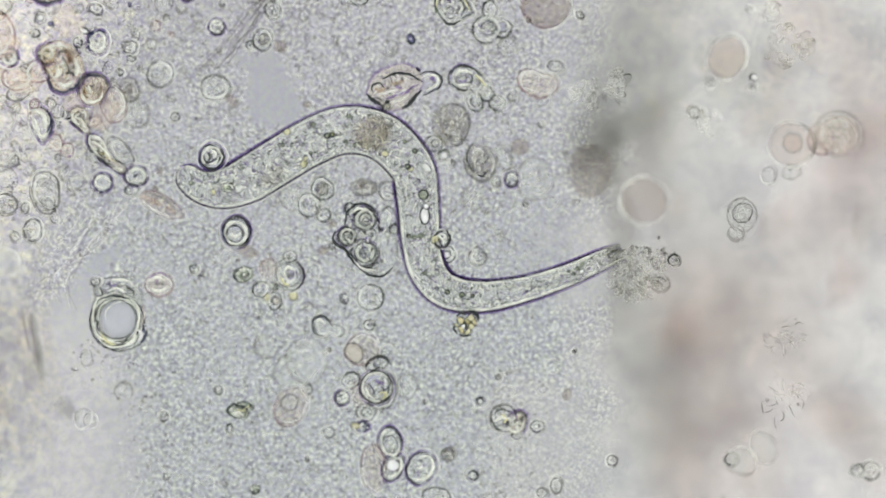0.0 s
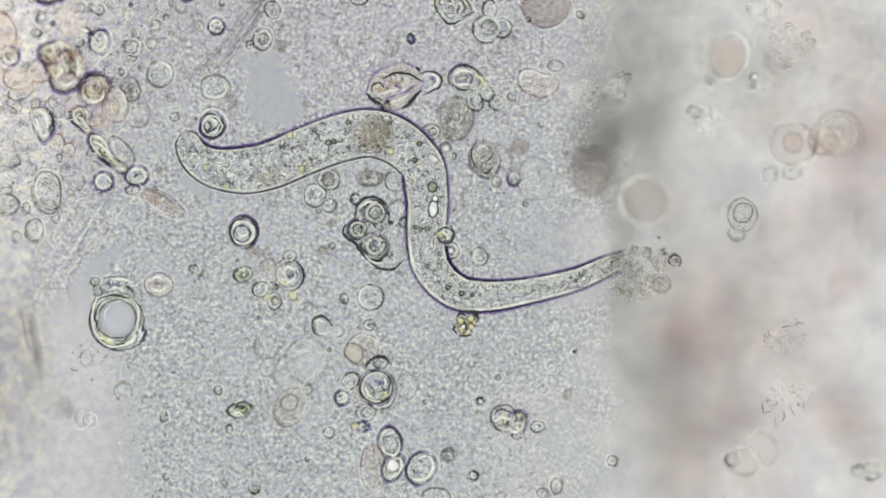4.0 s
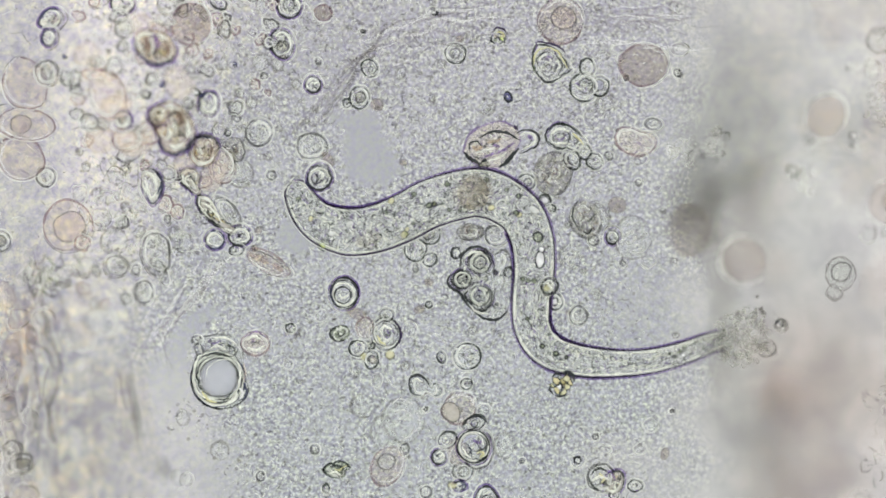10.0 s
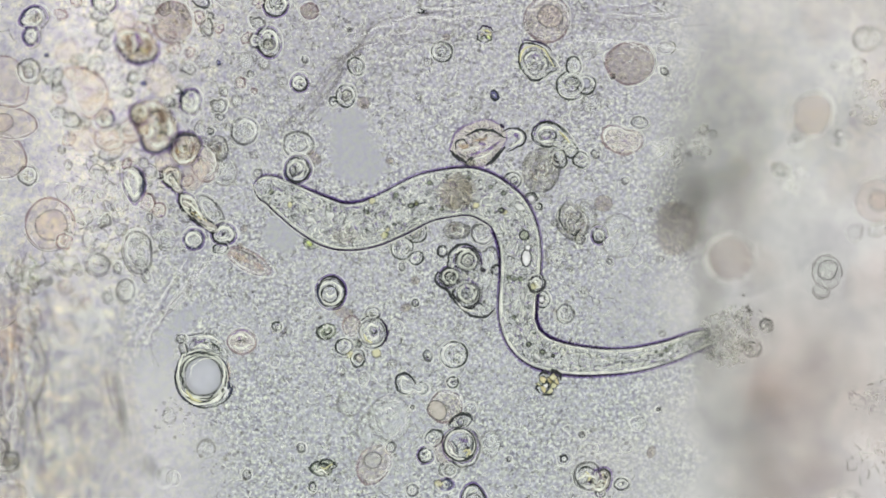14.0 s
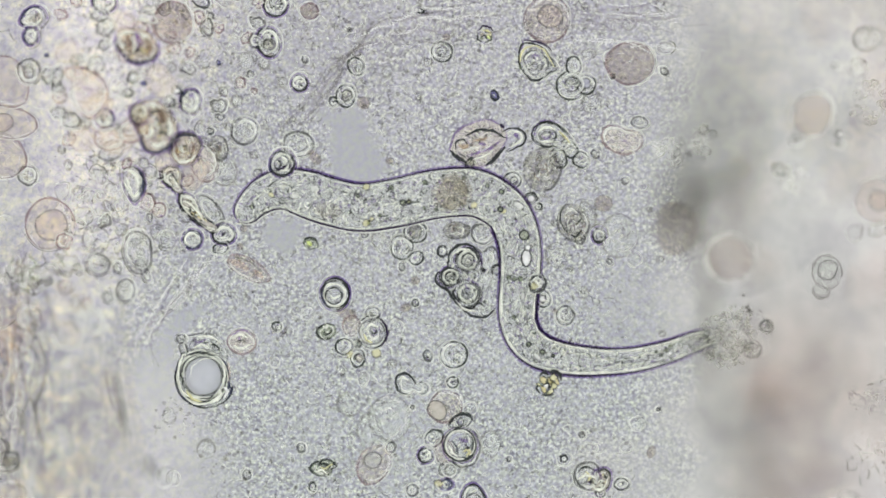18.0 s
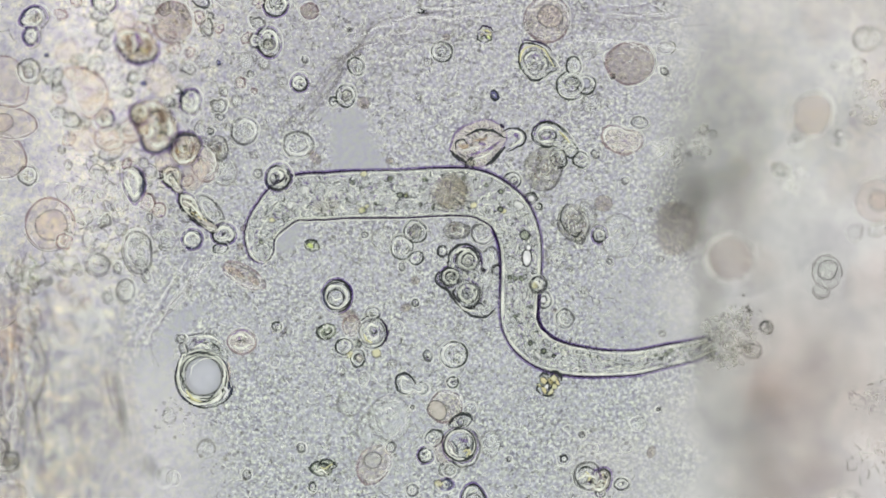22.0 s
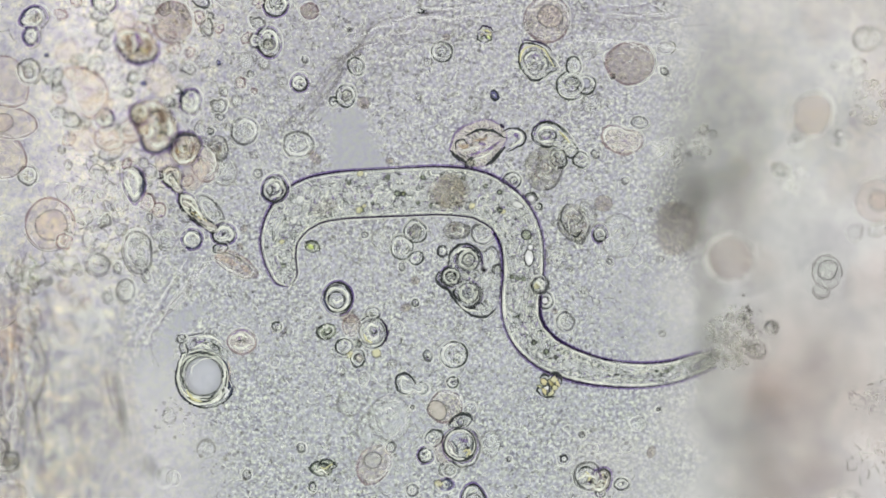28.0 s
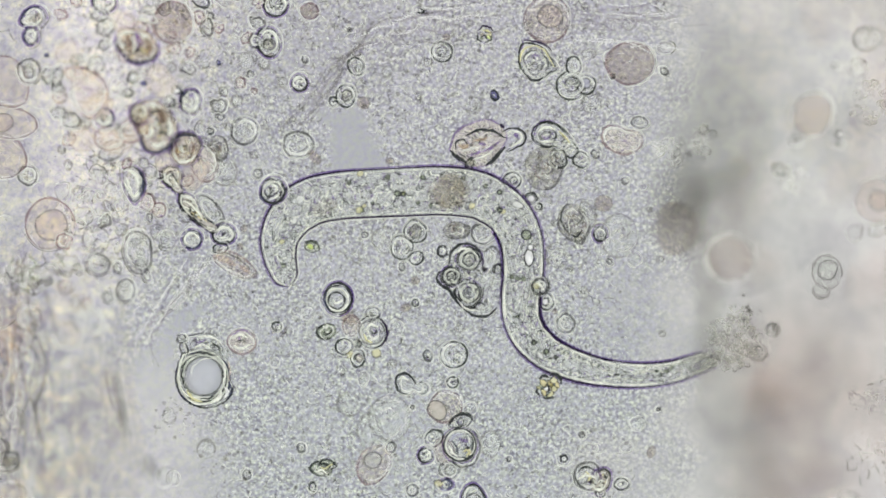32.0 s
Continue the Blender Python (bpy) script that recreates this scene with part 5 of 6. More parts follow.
strand([(216, 655), (224, 700), (231, 740), (239, 772)], 5.0, "wall_soft", "dark_needle", "thin dark straight needle beside the pool", n=16, wave=0.3, lift=0.11)
# bright fringe along the needle, painted as a pale strand
strand([(222, 660), (230, 705), (237, 745), (244, 774)], 3.0, "halo_soft", "mucus_fibre", "bright fringe line drawn beside the dark needle", n=16, wave=0.3, lift=0.11)
strand([(192, 650), (197, 690), (205, 720)], 3.0, "fibre", "dark_needle", "thin dark straight needle beside the pool", n=16, wave=0.3)
# right: the thick blurred side
cell(1430, 206, 31, 36, -25, "disc", heavy=230, rough=0.04)
cell(1478, 240, 7, 6, 0, "shine")
cell(1401, 250, 9, 8, 0, "veil", nucleus=(0, 0, 4, "halo_soft"))
cell(1475, 257, 6, 5, 0, "veil", nucleus=(0, 0, 3, "halo_soft"))
clump(1398, 318, 26, 22, 71, "faint crumbly debris clump in the mucus", n=16)
clump(1492, 122, 24, 16, 72, "faint crumbly debris clump in the mucus", n=14)
cell(1373, 303, 9, 10, 10, "pale", rough=0.25)
clump(1543, 185, 42, 38, 31, "pale granular debris clump on the thick mucus", n=44)
cell(1530, 72, 28, 22, 0, "faintgrain")
cell(1512, 125, 14, 16, 0, "veil")
cell(1543, 358, 37, 36, 0, "disc", heavy=160, nucleus=(2, -2, 17, "body_tan"), rough=0.03)
cell(1628, 341, 44, 40, -20, "faintgrain", heavy=90, extra="on the thick mucus")
cell(1626, 343, 36, 33, -20, "peach")
cell(1595, 350, 22, 28, 20, "tan")
cell(1545, 406, 17, 13, 20, "ghost")
cell(1505, 411, 11, 13, 0, "veil")
cell(1284, 458, 38, 37, 0, "disc", lift=0.05, rough=0.02)
cell(1462, 482, 26, 30, 10, "ghost", nucleus=(0, -4, 17, "body_pale"), rough=0.05)
cell(1452, 514, 15, 14, 0, "ghost", heavy=250, rough=0.05)
tuft(1312, 555, 34, 33, ("halo_soft", "wall_faint"), "pale crumbly debris clump")
tuft(1530, 705, 44, 35, ("veil_light", "veil_dark", "halo_soft"), "pale wrinkled debris clump on the thick mucus", n=26, grains=6)
tuft(1542, 808, 50, 36, ("veil_light", "veil_dark", "halo_soft"), "pale wrinkled debris clump on the thick mucus", n=26, grains=6)
cell(1438, 911, 11, 11, 0, "ring", heavy=200)
cell(1456, 915, 24, 22, 0, "veil")
cell(1660, 930, 12, 10, 0, "ring")
cell(1495, 890, 20, 28, 20, "veil")
cell(1683, 931, 16, 16, 0, "pale")
clump(1190, 268, 34, 26, 37, "faint crumbly debris clump on the mucus slope", n=22)
clump(1236, 250, 20, 34, 38, "faint crumbly debris clump on the mucus slope", n=18)
cell(1178, 85, 12, 9, 0, "veil")
clump(1284, 599, 50, 46, 43, "pale crumbly wrinkled skin clump at the worm's tail", key="tail_clump", n=150, mats=("veil_dark", "veil_light", "body_clear"), rims=("veil_dark", "halo_soft", "wall_faint", "halo_soft"), small=(3.5, 8.0))
cell(1328, 614, 17, 17, 0, "faintgrain", key="tail_lobe", heavy=-60)
cell(1352, 574, 10, 10, 0, "ring", key="tail_cell")
t = crumb(970, 680, 18, 51, key="gold", shades=("wall_dark", "body_olive", "gold", "body_green"), n=12)
for x, y, r, m in ((961, 674, 7, "gold"), (979, 669, 7, "yellow"), (968, 684, 6, "bright"), (980, 684, 6, "yellow"), (962, 690, 6, "gold"), (974, 694, 6, "yellow"), (986, 677, 5, "gold"), (953, 682, 4, "yellow")):
    pts = outline(random.Random(x), r * 1.15, r * 0.8, x * 37, 0.5, 8)
    verts, faces = dome(pts, 0.004, 3)
    g = finish("bright_grain", verts, faces, m, t)
    g.location = ((x - 970) / 1000, (680 - y) / 1000, 0.016)
    verts, faces = tube([(p[0], p[1], 0.001) for p in pts], [0.0004 + 0.0009 * (k % 3 == 0) for k in range(8)], 5)
    finish("grain_edge", verts, faces, "wall_black", g)
for p, w in (([(953, 666), (962, 661), (972, 664)], 5), ([(972, 661), (982, 658), (991, 665), (992, 675)], 7), ([(951, 680), (950, 690), (956, 697)], 4), ([(958, 698), (968, 702), (980, 699)], 4), ([(966, 676), (972, 682), (971, 692)], 4)):
    ridge(t, p, w, "wall_black", z=0.019)

# fibres and wisps
for i in range(8):
    o = i * 8
    strand([(486 + o, 236 - o * 0.3), (540 + o, 180 - o * 0.4), (585 + o * 0.8, 120 - o * 0.3), (640 + o * 0.5, 95 - o)], 1.8 + 0.6 * (i % 3), ("veil_dark", "wall_faint", "veil_dark", "veil_dark")[i % 4], seed=i, wave=6, lift=0.03)
for i in range(6):
    o = i * 15
    strand([(215 + o, 600 - o * 0.5), (280 + o * 0.7, 555 - o * 0.4), (340 + o * 0.3, 490 - o * 0.2), (365 + o * 0.3, 452)], 1.5 + 0.4 * (i % 3), ("veil_dark", "veil_light", "veil_light")[i % 3], seed=20 + i, wave=3)
rng = random.Random(44)
for i in range(10):
    x, y = rng.uniform(-60, 60), rng.uniform(-24, 30)
    strand([(640 + x, 92 + y), (720 + x, 62 + y), (810 + x, 36 + y * 0.8), (900 + x, 26 + y)], rng.uniform(1.4, 3.2), ("veil_dark", "wall_faint", "veil_dark", "veil_light", "veil_dark")[i % 5], seed=40 + i, wave=7, n=50, lift=rng.uniform(0.01, 0.04))
for i in range(26):
    x, y = rng.uniform(920, 1130), rng.uniform(4, 86)
    strand([(x, y), (x + 45, y + rng.uniform(-5, 5)), (x + 90, y + rng.uniform(-5, 7)), (x + 140, y + rng.uniform(0, 16))], rng.uniform(1.0, 2.4), ("veil_dark", "veil_light", "veil_dark", "veil_dark")[i % 4], seed=60 + i, wave=5, n=30, lift=rng.uniform(0.0, 0.02))
for i in range(56):
    x, y = rng.uniform(-60, 95), rng.uniform(480, 800)
    strand([(x, y), (x + rng.uniform(-8, 10), y + 45), (x + rng.uniform(-8, 14), y + 95), (x + rng.uniform(-6, 20), y + rng.uniform(120, 170))], rng.uniform(1.6, 4.5), ("veil_dark", "wall_faint", "veil_light", "veil_dark", "veil_light", "veil_dark")[i % 6], seed=90 + i, wave=5, n=34, lift=rng.uniform(0.0, 0.05))
for i in range(9):
    x, y = rng.uniform(0, 60), 500 + 12 * i
    strand([(x, y), (x + 30, y + 14), (x + 52, y + 45), (x + 60, y + 90)], rng.uniform(1.8, 3.6), ("wall_faint", "veil_dark", "veil_light")[i % 3], seed=140 + i, wave=6, n=30, lift=0.01)
for i in range(7):
    x = rng.uniform(-45, 40)
    strand([(262 + x, 640 + 0.4 * x), (255 + x, 600), (282 + x, 555), (320 + x, 500), (345 + x, 455)], rng.uniform(1.2, 2.6), ("veil_dark", "veil_light")[i % 2], seed=160 + i, wave=4, lift=rng.uniform(0.0, 0.02))


# the folds of thick mucus; the dark grey ones paint in a band of shade
def fold(points, width, z_low, z_high, mat, label, seed, soft=2.4, lump=0.3):
    """A long bulging body of mucus that stands on the film and is widest at mid-height."""
    line, total, _ = dense(points)
    n, across = 60, 16
    u0, v0 = points[0]
    o = P(u0, v0)
    verts, faces, body = [], [], []
    for k in range(n):
        d = total[-1] * k / (n - 1)
        u, v = np.interp(d, total, line[:, 0]), np.interp(d, total, line[:, 1])
        taper = math.sin(math.pi * (k + 0.3) / n) ** 0.5
        w = width * taper * (1 + 1.2 * lump * noise.noise((d / 70.0, seed, 0.5)))
        for q in range(across):
            a = 2 * math.pi * q / across
            r = 1 + lump * noise.noise((d / 45.0, math.cos(a) * 1.3, math.sin(a) * 1.3 + seed))
            uu = u + w * r * math.cos(a)
            x, y = P(uu, v)
            verts.append((x - o[0], y - o[1], z_low + (z_high - z_low) * taper * (0.5 + 0.5 * r * math.sin(a))))
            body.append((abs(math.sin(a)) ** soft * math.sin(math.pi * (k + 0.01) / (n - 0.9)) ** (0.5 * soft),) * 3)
    for k in range(n - 1):
        for q in range(across):
            r = (q + 1) % across
            faces.append((k * across + q, (k + 1) * across + q, (k + 1) * across + r, k * across + r))
    ob = finish("mucus_fold", verts, faces, mat, rest=body)
    ob.matrix_world = pose(*o, 0)
    return tagged(ob, label, "mucus")


SHADE_FOLD, ROSY, WASH = "dark grey mucus fold standing in for a band of shade", "rosy swelling of thick mucus", "faint streak of clear mucus"
# soft shade at the right, built as dark see-through folds
fold([(1296, 10), (1276, 100), (1252, 190), (1234, 310), (1218, 460)], 104, 0.05, 0.80, "fold", SHADE_FOLD, 3)
fold([(1215, 250), (1190, 330), (1190, 400), (1200, 470)], 62, 0.03, 0.42, "fold", SHADE_FOLD, 9, 1.8)
fold([(1235, 330), (1226, 420), (1244, 500), (1246, 600), (1236, 700)], 34, 0.03, 0.32, "fold", SHADE_FOLD, 12, 1.6)
fold([(1330, 200), (1305, 320), (1275, 430), (1262, 520)], 58, 0.04, 0.52, "wash", SHADE_FOLD, 13, 1.8)
fold([(1150, 425), (1200, 372), (1260, 322), (1335, 262)], 52, 0.03, 0.44, "fold", SHADE_FOLD, 19, 1.8)
fold([(1225, 540), (1262, 660), (1300, 780), (1320, 980)], 88, 0.04, 0.66, "fold", SHADE_FOLD, 10)
fold([(1350, 500), (1370, 660), (1350, 820)], 110, 0.04, 0.80, "wash", SHADE_FOLD, 17)
fold([(1460, 480), (1500, 620), (1490, 800)], 90, 0.04, 0.80, "wash", SHADE_FOLD, 18)
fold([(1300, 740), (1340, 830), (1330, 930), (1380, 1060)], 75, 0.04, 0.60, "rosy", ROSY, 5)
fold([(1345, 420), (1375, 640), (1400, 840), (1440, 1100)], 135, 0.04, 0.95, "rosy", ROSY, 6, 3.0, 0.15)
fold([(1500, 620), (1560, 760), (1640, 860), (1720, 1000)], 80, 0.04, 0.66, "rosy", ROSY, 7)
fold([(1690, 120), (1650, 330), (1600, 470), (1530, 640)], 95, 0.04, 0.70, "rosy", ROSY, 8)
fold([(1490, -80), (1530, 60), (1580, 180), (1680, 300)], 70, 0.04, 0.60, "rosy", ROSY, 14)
# a big tan cell out of focus, shaped as a flat dark swelling
fold([(1188, 358), (1188, 405), (1188, 452)], 41, 0.02, 0.40, "dusk", "big tan-brown cell out of focus, built as a mucus swelling", 31, 0.0, 0.08)
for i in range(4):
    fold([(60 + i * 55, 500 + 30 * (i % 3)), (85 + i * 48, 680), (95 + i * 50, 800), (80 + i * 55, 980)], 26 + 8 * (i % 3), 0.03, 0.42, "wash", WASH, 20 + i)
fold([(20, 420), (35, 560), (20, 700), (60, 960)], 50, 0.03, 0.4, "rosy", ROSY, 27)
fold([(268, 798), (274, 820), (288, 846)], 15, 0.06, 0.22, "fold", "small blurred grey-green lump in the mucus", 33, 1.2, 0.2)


def scatter():
    """Fine grains everywhere on the film."""
    for seed, mat, name, label, count, small, big in ((1, "grain_dark", "dark_grains", "countless fine dark grains on the film", 1300, 0.8, 1.7),
                                                      (2, "halo_soft", "bright_grains", "countless fine bright grains on the film", 3000, 1.0, 2.4),
                                                      (3, "wall_faint", "soft_grains", "countless soft grey grains on the film", 2600, 1.8, 4.2)):
        rng = random.Random(seed)
        places, radii = [], []
        while len(places) < count:
            u, v = rng.uniform(-120, 1300), rng.uniform(-60, 1010)
            if pools(u, v) > 0.4:
                continue
            if rng.random() > 1.05 - step(1080, 1240, u) * 0.95 - 0.7 * step(260, 90, u) * step(480, 560, v) + 0.6 * noise.noise((u / 60.0, v / 60.0, seed)):
                continue
            if rng.random() < max(step(1020, 1130, u), step(330, 230, u) * step(470, 540, v), step(430, 330, u) * step(720, 790, v), 0.95 * step(170, 110, u), step(44, 38, math.hypot(u - 360, v - 664))):
                continue
            r = rng.uniform(small, big) / 1000
            places.append((*P(u, v), H(u, v) + r * 0.5))
            radii.append(r)
        verts, faces = beads(places, radii, 0.6, 5)
        tagged(finish(name, verts, faces, mat), label, "grains", kind="stuff")


scatter()


# ---- the shapes of their own ----
t = cell(278, 226, 30, style="amber", key="chain_a", heavy=250, specks=2,
         form=[(238, 200), (252, 184), (274, 179), (294, 187), (308, 206), (317, 228), (313, 250), (298, 266), (278, 271), (260, 262), (253, 244), (246, 226)])
cell(252, 204, 16, 17, 20, "amber", key="chain_b", nucleus=(2, 2, 8, "body_olive"), lift=0.012)
for p, w, m in (([(256, 238), (255, 254), (264, 267)], 5, "wall_blue"), ([(264, 267), (282, 271), (300, 263), (316, 240)], 5, "wall_blue"), ([(281, 192), (291, 206), (292, 222)], 12, "body_brown"), ([(288, 194), (296, 208), (292, 220)], 14, "body_brown"), ([(240, 208), (246, 222), (252, 236)], 9, "body_brown"), ([(287, 222), (291, 234), (286, 244)], 4, "wall_dark"), ([(268, 224), (274, 236), (264, 246)], 9, "halo"),
                ([(302, 218), (307, 230), (303, 242)], 9, "halo"), ([(272, 256), (286, 260), (298, 252)], 8, "halo"), ([(278, 206), (284, 226), (280, 244)], 4, "wall_blue"), ([(284, 240), (296, 236), (300, 246)], 4, "wall_dark"),
                ([(262, 190), (274, 186), (286, 192)], 5, "halo_soft"), ([(270, 212), (276, 200), (286, 200)], 4, "wall_dark")):
    ridge(t, p, w, m, z=0.016)
cell(303, 315, 18, style="olive", key="chain_d", heavy=180, form=[(287, 302), (299, 295), (315, 298), (322, 312), (318, 326), (325, 338), (317, 343), (303, 333), (289, 319)])
t = cell(347, 375, 20, style="olive", key="chain_e", heavy=220,
         form=[(319, 343), (332, 344), (346, 357), (353, 374), (366, 390), (386, 404), (378, 413), (360, 402), (342, 390), (326, 374), (317, 356)])
ridge(t, [(326, 355), (345, 368), (362, 392)], 4, "halo")
cell(396, 415, 20, 17, 0, "sharp", key="chain_end", heavy=240, rough=0.03)
t = cell(236, 326, 20, style="blue", heavy=10, plain=True, rough=0.03, form=[(219, 302), (231, 295), (244, 300), (254, 314), (256, 332), (248, 350), (238, 358), (229, 347), (220, 328)])
ridge(t, [(228, 304), (238, 306), (246, 318), (246, 334)], 8, "halo")
ridge(t, [(226, 316), (232, 334), (238, 346)], 5, "halo")
ridge(t, [(250, 302), (256, 320), (248, 342)], 5, "wall_blue")

t = cell(846, 252, 40, style="lens", key="spindle",
         form=[(796, 266), (804, 238), (826, 222), (858, 212), (884, 221), (897, 240), (889, 262), (868, 289), (845, 297), (818, 288)])
for p, w, m in (([(824, 241), (848, 231), (872, 233), (895, 245)], 5, "wall_black"), ([(806, 266), (807, 252), (820, 248), (828, 256)], 3.5, "wall_black"),
                ([(797, 267), (811, 280), (827, 288)], 7.5, "wall_black"), ([(859, 294), (876, 281), (893, 259)], 8, "wall_black"), ([(830, 276), (862, 265), (886, 250)], 5, "fringe"),
                ([(838, 282), (858, 277), (872, 266)], 3.5, "halo"), ([(816, 268), (836, 264), (856, 256)], 5, "halo_soft"), ([(812, 258), (820, 262), (830, 256)], 8, "body_amber"), ([(836, 250), (852, 248), (864, 244)], 5, "body_amber"), ([(844, 272), (858, 266), (868, 258)], 5, "halo"), ([(848, 254), (860, 258)], 5, "fringe"), ([(829, 282), (838, 279)], 7, "wall_black"), ([(886, 219), (892, 228)], 6, "violet"),
                ([(889, 234), (903, 227), (920, 230), (930, 241), (927, 254), (913, 263), (897, 270)], 4.2, "wall_black"),
                ([(896, 238), (908, 233), (920, 237), (923, 246), (916, 254), (902, 262)], 4.5, "halo"), ([(909, 241), (917, 241)], 8, "fringe")):
    ridge(t, p, w, m)

t = cell(832, 500, 40, style="sac", key="pod_a",
         form=[(797, 442), (815, 433), (838, 436), (852, 448), (868, 437), (881, 452), (884, 500), (880, 535), (868, 555), (845, 561), (820, 550), (800, 527), (786, 511), (771, 499), (773, 483), (790, 477), (792, 458)])
for p, w, m in (([(791, 472), (796, 447), (812, 434), (832, 434), (848, 449)], 5, "wall_black"), ([(775, 480), (770, 494), (781, 508), (791, 513), (801, 530), (815, 546)], 6, "wall_black"),
                ([(815, 546), (830, 557), (848, 562), (864, 557), (875, 545)], 5, "wall_black"), ([(820, 480), (843, 480), (850, 494), (838, 499)], 3.5, "wall_dark"),
                ([(849, 449), (852, 470), (851, 486)], 3.5, "violet"), ([(856, 520), (868, 500), (874, 470)], 3, "wall_faint"), ([(862, 444), (872, 452), (868, 470)], 3, "halo_soft"),
                ([(800, 452), (812, 443), (832, 442)], 5, "halo"), ([(808, 536), (822, 548), (845, 552)], 4, "halo"), ([(838, 545), (846, 535), (856, 542)], 3, "wall_dark")):
    ridge(t, p, w, m)
t = cell(827, 460, 22, 20, 0, "thick", key="pod_b", nucleus=(2, 0, 11, "body_grain"), heavy=110, rough=0.1)
for p, w, m in (([(812, 456), (822, 444), (838, 447)], 4, "wall_black"), ([(838, 447), (847, 460), (840, 476)], 4, "wall_black"), ([(818, 464), (824, 452), (836, 456)], 4, "halo"), ([(820, 470), (832, 474), (840, 464)], 3, "wall_dark"), ([(826, 458), (832, 464)], 4, "fringe")):
    ridge(t, p, w, m, z=0.014)
for k, (r, w, m) in enumerate(((11, 2.6, "wall_black"), (15, 4.5, "halo"), (19, 3.2, "wall_black"))):
    ring_wall(t, 827, 460, r, w, m, k + 20, z=0.015)
t = cell(796, 490, 18, 17, 0, "thick", key="pod_c", nucleus=(0, 0, 9, "body_grain"), heavy=200, rough=0.1)
for p, w, m in (([(782, 482), (792, 474), (806, 480)], 4, "wall_black"), ([(784, 498), (796, 506), (810, 500)], 4, "wall_black"), ([(788, 488), (798, 484), (806, 492)], 4, "halo"), ([(792, 496), (800, 492)], 4, "wall_dark")):
    ridge(t, p, w, m, z=0.014)
for k, (r, w, m) in enumerate(((8, 2.6, "wall_black"), (12, 4.0, "halo"), (16, 3.0, "wall_black"))):
    ring_wall(t, 796, 490, r, w, m, k + 30, z=0.015)
t = cell(827, 520, 20, style="thick", key="pod_e", nucleus=(-4, -8, 8, "body_lilac"), heavy=-20,
     form=[(806, 506), (822, 497), (838, 502), (848, 515), (847, 531), (836, 541), (822, 544), (811, 530)])
for p, w, m in (([(838, 502), (850, 516), (847, 533)], 6, "wall_black"), ([(847, 533), (836, 544), (821, 546)], 6, "wall_black"), ([(807, 507), (801, 520), (812, 535)], 4.5, "wall_black"), ([(817, 508), (832, 510), (838, 526)], 5, "halo"), ([(815, 522), (822, 536), (834, 536)], 5, "halo"), ([(822, 516), (830, 524)], 3, "wall_blue")):
    ridge(t, p, w, m, z=0.014)
for k, (r, w, m) in enumerate(((9, 2.6, "wall_blue"), (14, 5.0, "halo"), (18, 3.0, "wall_black"))):
    ring_wall(t, 827, 519, r, w, m, k + 40, z=0.015)

t = cell(360, 660, 48, style="crumple", key="bigring", specks=0, rough=0.1, extra="beside a clear pool", heavy=225,
         form=[(322, 626), (314, 645), (311, 668), (317, 695), (335, 714), (360, 722), (388, 716), (407, 702), (411, 684), (404, 668), (403, 640), (398, 618), (360, 612)])
# halo and bright rings and strokes paint the light this ring bends
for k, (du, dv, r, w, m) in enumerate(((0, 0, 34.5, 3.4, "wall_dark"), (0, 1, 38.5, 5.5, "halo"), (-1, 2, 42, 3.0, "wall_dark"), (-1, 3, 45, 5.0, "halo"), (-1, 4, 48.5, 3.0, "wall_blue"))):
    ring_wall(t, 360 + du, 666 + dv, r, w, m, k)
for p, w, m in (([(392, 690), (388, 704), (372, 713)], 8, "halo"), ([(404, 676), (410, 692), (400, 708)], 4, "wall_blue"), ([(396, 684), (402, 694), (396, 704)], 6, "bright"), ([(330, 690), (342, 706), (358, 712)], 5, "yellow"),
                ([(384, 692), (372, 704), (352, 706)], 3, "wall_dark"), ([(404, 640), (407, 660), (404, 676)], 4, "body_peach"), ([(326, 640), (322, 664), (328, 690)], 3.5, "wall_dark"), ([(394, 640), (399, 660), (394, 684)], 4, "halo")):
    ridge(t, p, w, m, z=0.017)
cell(360, 666, 33, 34, 0, "lilac", key="bigring_core", rough=0.03, lift=0.004)
t = cell(360, 610, 38, style="cap", key="bigring_cap", rough=0.12, form=[(321, 628), (317, 612), (325, 597), (344, 592), (366, 590), (388, 596), (399, 610), (402, 632), (380, 626), (350, 626)])
cell(321, 600, 8, 7, 0, "pale", key="bigring_knob")
for p, w, m in (([(326, 606), (334, 618), (330, 630)], 3, "wall_dark"), ([(340, 600), (352, 606), (366, 600)], 3, "fringe"), ([(372, 604), (384, 612), (393, 626)], 3, "wall_dark"), ([(344, 616), (358, 610), (374, 618)], 4, "halo"),
                ([(350, 596), (372, 596), (388, 604)], 4, "halo"), ([(360, 614), (370, 622), (384, 620)], 2.6, "wall_soft"), ([(334, 628), (356, 624), (386, 630)], 3.4, "wall_dark")):
    ridge(t, p, w, m, z=0.017)

t = cell(948, 108, 30, style="ring", heavy=150, extra="crumpled and yellowish",
         form=[(919, 92), (925, 78), (942, 78), (962, 86), (976, 104), (988, 122), (974, 130), (958, 140), (946, 144), (932, 134), (920, 116)])
